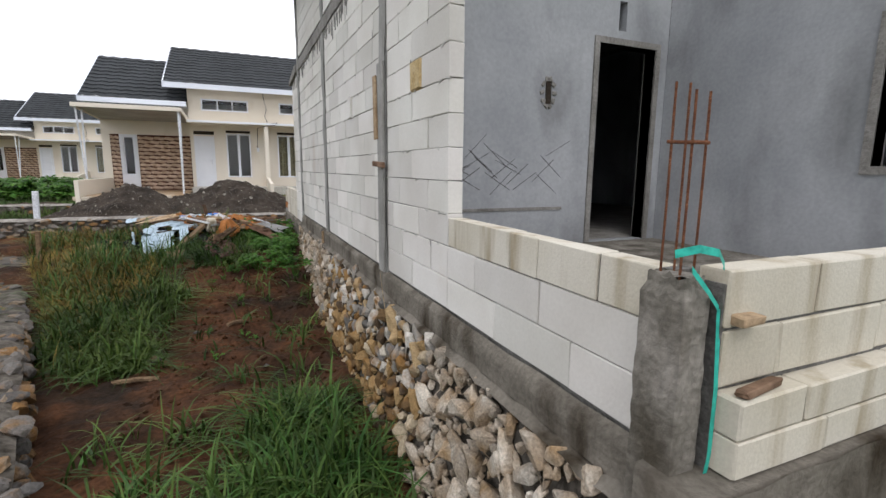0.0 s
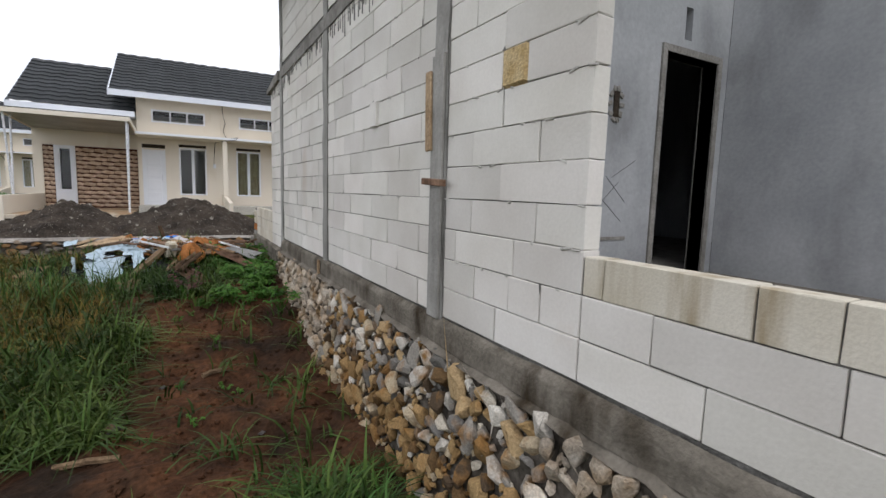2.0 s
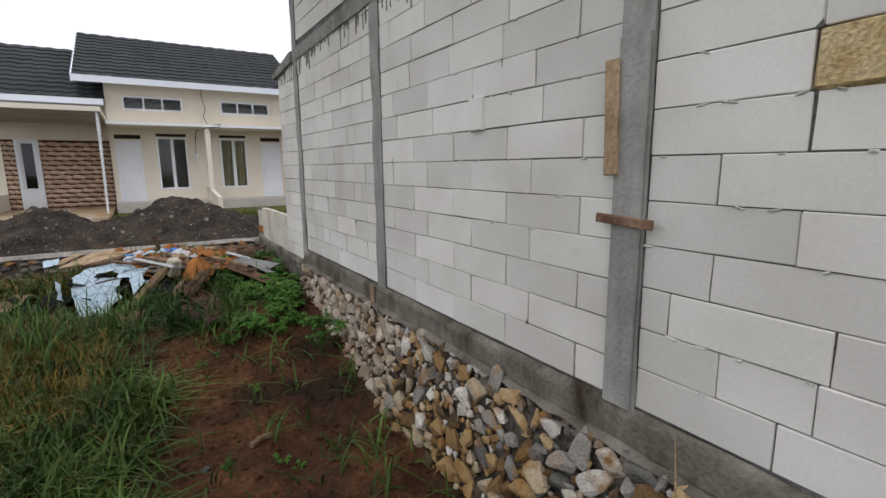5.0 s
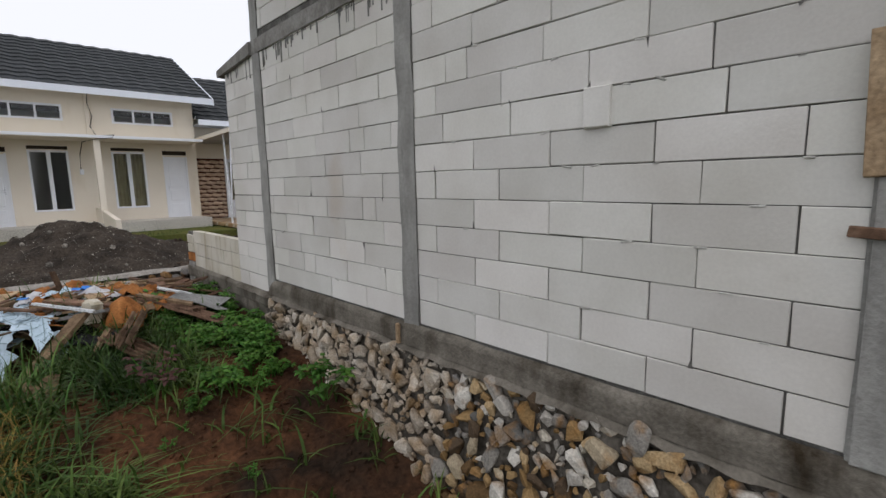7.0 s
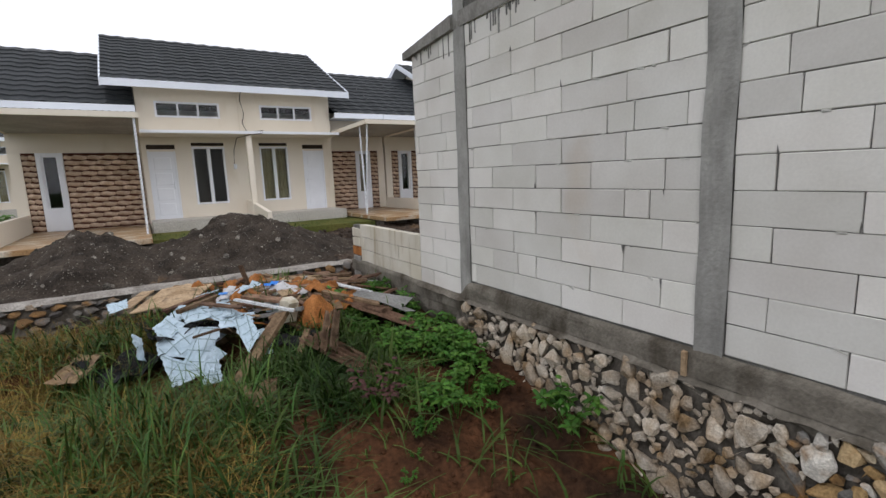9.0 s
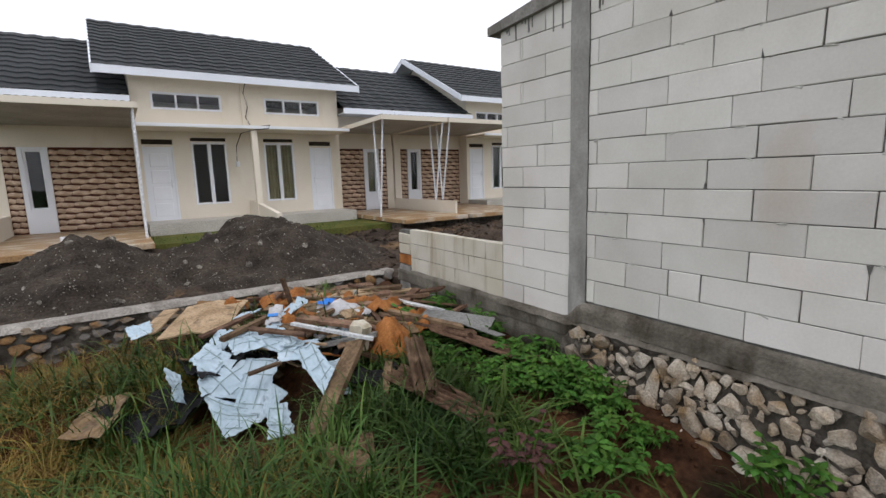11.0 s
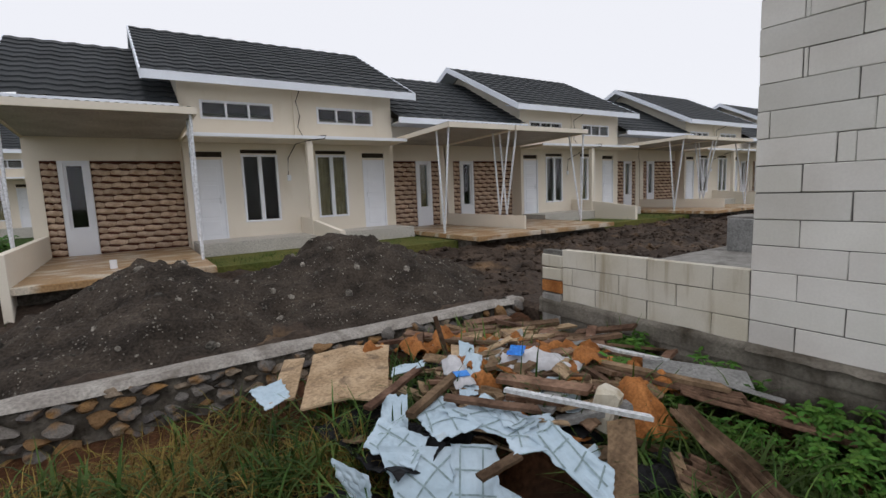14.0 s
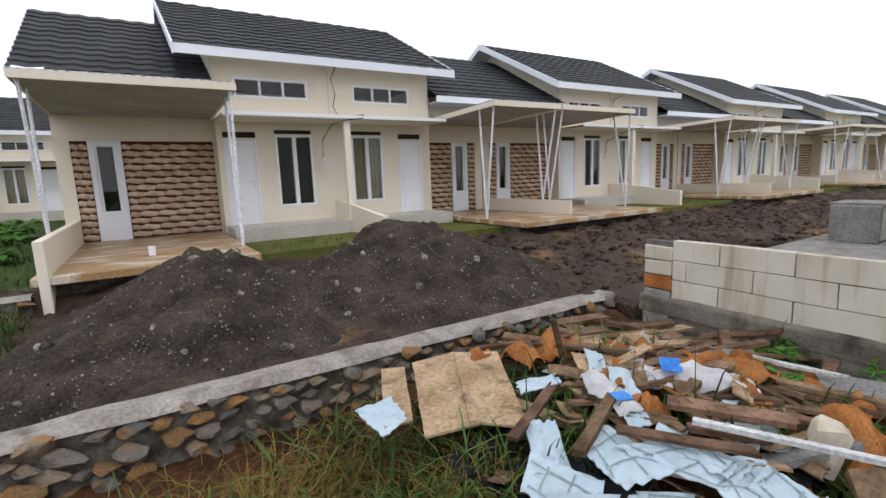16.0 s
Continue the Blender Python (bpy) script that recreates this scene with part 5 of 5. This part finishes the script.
for k, (x, y, z, w, ln) in enumerate(((-0.9, 11.2, 0.5, 0.22, 0.3), (-0.95, 10.75, 0.42, 0.3, 0.25), (0.25, 10.55, 0.4, 0.2, 0.3), (-0.75, 12.3, 0.44, 0.4, 0.3), (0.0, 11.0, 0.52, 0.25, 0.25), (-1.15, 12.35, 0.46, 0.22, 0.3))):
    crumple("sacking", x, y, z, w, ln, 30 * k, TARP, "crumpled rust-brown sacking on the rubbish heap", "sacking", 0.1, (8, 6), 80 + k, 0.1, 0.25, 0.006, 7, True, 16)
for q in (((-1.78, 11.22, 0.34), (-1.62, 11.32, 0.44), (-1.45, 10.98, 0.4), (-1.62, 10.88, 0.3)), ((-1.12, 10.95, 0.54), (-1.0, 11.0, 0.55), (-0.98, 10.6, 0.52), (-1.12, 10.58, 0.5)), ((-1.1, 10.75, 0.5), (-0.8, 10.6, 0.5), (-0.9, 10.35, 0.42), (-1.2, 10.5, 0.42)), ((-0.85, 10.35, 0.36), (-0.7, 10.35, 0.38), (-0.78, 10.0, 0.2), (-0.9, 10.05, 0.2))):
    torn_panel(*q, int(60 * (q[0][0] + q[1][1])), 0.15, 0.13)
# sacks, sacking, block
crumple("sacking", -0.16, 10.45, 0.34, 0.42, 0.5, -25, TARP, "crumpled rust-brown sacking on the rubbish heap", "sacking", 0.1, (14, 0), 12, 0.26, 0.2, 0.006, 5, True, 22)
crumple("sacking", -0.75, 11.45, 0.5, 0.35, 0.35, 15, TARP, "crumpled rust-brown sacking on the rubbish heap", "sacking", 0.12, (0, 12), 14, 0.1, 0.2, 0.006, 7, True, 18)
crumple("sacking", 0.1, 11.25, 0.5, 0.5, 0.3, -35, TARP, "crumpled rust-brown sacking on the rubbish heap", "sacking", 0.12, (0, 0), 15, 0.1, 0.2, 0.006, 7, True, 18)
crumple("sacking", -0.4, 12.3, 0.43, 0.6, 0.4, -15, TARP, "crumpled rust-brown sacking on the rubbish heap", "sacking", 0.14, (0, 0), 18, 0.1, 0.2, 0.006, 6, True, 18)
crumple("sacking", -1.1, 9.25, 0.1, 0.34, 0.45, -15, BARK, "torn brown sacking in the grass", "sacking", 0.08, (6, 0), 22, 0.05, 0.25, 0.006, 7, True, 18)
sk = crumple("cement_sack", -0.36, 11.15, 0.54, 0.62, 0.3, -52, SACK, "crumpled white plastic sack with blue print", "sack", 0.07, (0, 0), 16, 0.09, 0.15, 0.006, 8, True, 20)
part("blue_print", Shape().sheet(lambda u, v: (-0.22 + 0.12 * u, -0.1 + 0.2 * v, 0.1 + 0.02 * sin(v * 9)), 4, 6, 0.003), BLUE, sk)
cw = crumple("plastic_wrapper", -0.98, 11.35, 0.58, 0.14, 0.5, -20, SACK, "white and blue plastic wrapper", "wrapper", 0.06, (0, 0), 19, 0.04, 0.15, 0.004, 8, True, 14)
part("blue_print", Shape().sheet(lambda u, v: (-0.05 + 0.1 * u, -0.2 + 0.1 * v, 0.045), 3, 3, 0.003), BLUE, cw)
crumple("cardboard", -2.46, 11.05, 0.12, 0.3, 0.5, -30, PLYWOOD, "torn tan cardboard in the grass", "cardboard", 0.05, (12, 0), 24, 0, 0.2)
cb = thing("concrete_block", "broken pale concrete block among the rubbish", "block", pose(-0.5, 10.46, 0.36, 8, 6, 20))
part("body", Shape().bevelled((0.15, 0.15, 0.26), 0.02, pose(0, 0, 0.13), 0.015, rng), BLOCK_LOW, cb)
for k, (x, y, ln, yaw) in enumerate(((-1.02, 5.3, 0.42, -8), (-0.1, 6.55, 0.2, 25))):
    lg = thing("stick", "dead wooden stick lying on the soil", "stick", pose(x, y, yard(x, y) + 0.03, 0, 0, yaw))
    part("wood", Shape().tube([(-ln / 2, 0, 0), (0, 0.01, 0.012), (ln / 2, 0, 0.004)], 0.028, 7), BARK, lg)
for x, y, z, r in ((-0.92, 5.72, -0.46, 0.07), (-0.55, 6.4, -0.42, 0.035), (0.2, 5.2, -0.5, 0.03)):
    s_ = part("loose_stone", COBBLE[2], None, None, at=pose(x, y, z) @ Matrix.Diagonal((r * 1.3, r, r, 1)))
    tagged(s_, "loose brown stone on the soil", "stone")
for x, y, z0, z1, mt, w in ((-2.95, 9.4, -0.2, 0.6, BARK, 0.03), (-4.3, 13.9, 0.1, 1.05, STEEL, 0.05)):
    sp = thing("stake", "upright stake in the overgrown grass", "stake", pose(x, y, z0, 2, 3, 0))
    part("shaft", Shape().bevelled((w * 2, w * 2, z1 - z0), 0.006, pose(0, 0, (z1 - z0) / 2), 0.003, rng), mt, sp)
cup = thing("cup", "small white plastic cup on the carport floor", "cup", pose(-3.15, 19.2, 0.71))
part("body", Shape().tube([(0, 0, 0), (0, 0, 0.16)], 0.06, 12), WHITE, cup)


# ---- plants ----
def blades(name, label, material, spots, ln, wid, rnd, droop=0.9):
    r = random.Random(rnd)
    s = Shape()
    v, f = [], []
    for x, y, z, sc in spots:
        a, L, w = r.uniform(0, 2 * pi), sc * r.uniform(*ln), r.uniform(*wid)
        dx, dy = cos(a), sin(a)
        bend = r.uniform(0.3, droop)
        o = len(v)
        for i in range(5):
            t = i / 4
            out = L * bend * t * t * 0.8
            up = L * (t - 0.45 * bend * t * t * t) * (1.05 - 0.3 * bend)
            ww = w * (0.6 + 0.8 * t - 1.4 * t * t)
            c = (x + dx * out, y + dy * out, z + up)
            v += [(c[0] - dy * ww, c[1] + dx * ww, c[2]), (c[0] + dy * ww, c[1] - dx * ww, c[2])]
        f += [(o + 2 * i, o + 2 * i + 1, o + 2 * i + 3, o + 2 * i + 2) for i in range(4)]
    s.v, s.f = v, f
    return tagged(part(name, s, material), label, "grass", kind="stuff")


def scatter(n, x0, x1, y0, y1, dens, seed, tuft=5, spread=0.05):
    r = random.Random(seed)
    out = []
    while len(out) < n:
        x, y = r.uniform(x0, x1), r.uniform(y0, y1)
        if r.random() > dens(x, y):
            continue
        sc = 0.6 + 0.6 * r.random()
        for k in range(tuft):
            px, py = x + r.gauss(0, spread), y + r.gauss(0, spread)
            out.append((px, py, terrain(px, py) - 0.02, sc))
    return out


def clear_of(x, y):
    if -2.0 < x < -0.85 and 9.95 < y < 11.2:
        return False
    return abs(x - path_x(y) + 0.25) > 0.33


def patch(x, y):
    return max(0, min(1, 0.5 + 1.6 * bumpy(x, y, 0.9, 4)))


def d_green(x, y):
    if not clear_of(x, y) or x > 1.0 or x < path_x(y) - 3:
        return 0
    edge = -0.95 + 0.1 * (y - 6) + 0.25 * bumpy(x, y, 1.1, 8)
    if y < 4.2:
        return 0.06 * patch(x, y) ** 2
    if x < edge:
        return step(4.9, 6.2, y + 0.5 * bumpy(x, y, 1.7, 2)) * (0.9 - 0.74 * step(6.4, 8.4, y + 0.5 * step(-1.6, -2.6, x))) * (0.05 + 0.95 * patch(x * 2.2, y * 2.2 + 3)) * step(12.9, 11.7, y)
    if y > 8.6 and x < 0.2:
        return 0.3
    return 0.012


def d_dry(x, y):
    if not clear_of(x, y) or x > -1.2 or y < 5.6:
        return 0
    return 1.0 * step(5.6, 7.8, y) * (0.2 + 0.8 * patch(x * 1.6 + 5, y * 1.6)) * step(-0.9, -1.9, x) * (0.12 + 0.88 * step(12.6, 11.3, y))


blades("grass", "lush green broad-bladed wild grass", GRASS, scatter(21000, -4.6, 1.0, 1.2, 12.9, d_green, 1, 7, 0.06), (0.16, 0.56), (0.007, 0.018), 3, 2.1)
blades("dry_grass", "yellow-brown dried tangled grass", DRY, scatter(30000, -4.9, -1.0, 5.6, 12.9, d_dry, 2), (0.15, 0.42), (0.003, 0.007), 4, 1.6)
blades("tall_grass", "tall broad green grass blades close to the foundation", GRASS_NEAR, scatter(2200, -1.9, 0.85, 1.4, 4.4, lambda x, y: 0.9 * patch(x * 1.4, y * 1.4) ** 3 * (0 if not clear_of(x, y) else 1), 31, 9, 0.06), (0.3, 0.66), (0.008, 0.017), 33, 1.7)
blades("stalk_grass", "tall grass stalks growing through the rubbish", GRASS_NEAR, scatter(1500, -2.4, -0.5, 8.4, 11.6, lambda x, y: 0.5 * patch(x * 2, y * 2) * (1 if clear_of(x, y) else 0.05), 35, 6, 0.08), (0.35, 0.7), (0.005, 0.011), 36, 1.3)
blades("verge_grass", "short green grass on the plot beyond the wall", GRASS, scatter(7000, -9, -4.6, 14.5, 17.8, lambda x, y: 0.8, 5, 6, 0.08), (0.15, 0.4), (0.006, 0.014), 6)
blades("porch_grass", "short grass strip before the porches", GRASS, [(x, y, 0.48, s) for x, y, z, s in scatter(5000, -1.5, 28, 19.0, 20.9, lambda x, y: 0.7 * patch(x * 0.5, y), 8, 6, 0.07)], (0.12, 0.26), (0.005, 0.012), 9)
lawn = Shape().box((-1.6, 18.85, 0.3), (60, 20.9, 0.56))
setting("lawn_strip", lawn, LAWN, "green weedy strip before the porches", "lawn")


def leafy(name, label, x, y, z, size, n, material, seed, tall=1.0):
    r = random.Random(seed)
    t = thing(name, label, "weed", pose(x, y, z))
    stems, lv = Shape(), Shape()
    for k in range(n):
        a = r.uniform(0, 2 * pi)
        hgt = size * tall * r.uniform(0.4, 1.0)
        tip = Vector((cos(a), sin(a), 0)) * size * r.uniform(0.15, 0.8) + Vector((0, 0, hgt))
        stems.tube([(0.02 * cos(a), 0.02 * sin(a), -0.03), tuple(tip * 0.5 + Vector((0, 0, 0.1 * size))), tuple(tip)], 0.004, 5)
        for j in range(7):
            b = a + j * 0.9 + r.uniform(-0.3, 0.3)
            d = Vector((cos(b), sin(b), r.uniform(-0.35, 0.3))).normalized()
            side = d.cross(Vector((0, 0, 1))).normalized()
            L, w = size * r.uniform(0.2, 0.36), size * r.uniform(0.05, 0.09)
            c = tip * (0.75 + 0.25 * r.random())
            up = Vector((0, 0, 0.15 * L))
            lv.add([c, c + d * L * 0.35 + side * w, c + d * L * 0.35 - side * w, c + d * L * 0.72 + side * w * 0.8 + up * 0.3, c + d * L * 0.72 - side * w * 0.8 + up * 0.3, c + d * L - up, c + d * L * 0.35 + up, c + d * L * 0.72 + up],
                   [(0, 6, 1), (0, 2, 6), (1, 6, 7, 3), (6, 2, 4, 7), (3, 7, 5), (7, 4, 5)])
    part("stem", stems, LEAF, t)
    part("leaves", lv, material, t)
    return t


leafy("weed_plant", "bright green broad-leaved weed by the foundation", 0.78, 7.5, 0.0, 0.34, 12, LEAF, 3)
r_ = random.Random(5)
for k in range(68):
    y = r_.uniform(8.2, 11.4)
    x = r_.uniform(0.2, 1.02) - 0.3 * step(9.6, 8.2, y)
    leafy("weed_plant", "low green broad-leaved weed beside the block wall", x, y, yard(x, y) - 0.02, r_.uniform(0.16, 0.32), 9, LEAF, 100 + k)
for k in range(7):
    x, y = r_.uniform(-0.6, 0.9), r_.uniform(5.5, 8.3)
    leafy("weed_plant", "small green weed on the bare soil", x, y, yard(x, y) - 0.02, r_.uniform(0.08, 0.14), 5, LEAF, 200 + k)
leafy("red_plant", "dark reddish drooping plant before the rubbish", -0.28, 8.55, 0.02, 0.28, 9, REDLEAF, 61, 1.6)
litter = Shape()
for k in range(900):
    x, y = r_.uniform(-1.1, 1.0), r_.uniform(2.0, 9.5)
    r0 = r_.uniform(0.008, 0.028)
    litter.bevelled((2.2 * r0, 1.7 * r0, 1.2 * r0), r0 * 0.45, pose(x, y, yard(x, y) + 0.2 * r0, r_.uniform(-30, 30), r_.uniform(-30, 30), r_.uniform(0, 180)), r0 * 0.25, r_)
tagged(part("soil_clods", litter, SOIL), "small clods of reddish soil", "soil", kind="stuff")
# overgrown plot and far shrubs
for k in range(16):
    x, y = r_.uniform(-13, -6), r_.uniform(20, 32)
    leafy("shrub", "dense green shrub on the overgrown plot", x, y, 0.1, r_.uniform(0.9, 1.4), 34, LEAF, 300 + k, 0.9)
blades("plot_grass", "tall green grass on the overgrown plot", GRASS, [(x, y, 0.1, s) for x, y, z, s in scatter(12000, -16, -4.75, 18.2, 34, lambda x, y: 0.8, 15, 6, 0.12)], (0.3, 0.6), (0.01, 0.022), 16)
fh = thing("blue_house", "distant dark blue-grey house behind the plot", "house", pose(-26, 48, 0))
part("wall", Shape().box((-4, 0, 0), (4, 8, 4)), SHADE_WALL, fh)
part("roof", Shape().prism([(-0.6, 3.9), (8.6, 3.9), (4, 6.2)], "x", -4.5, 4.5), ROOF, fh)
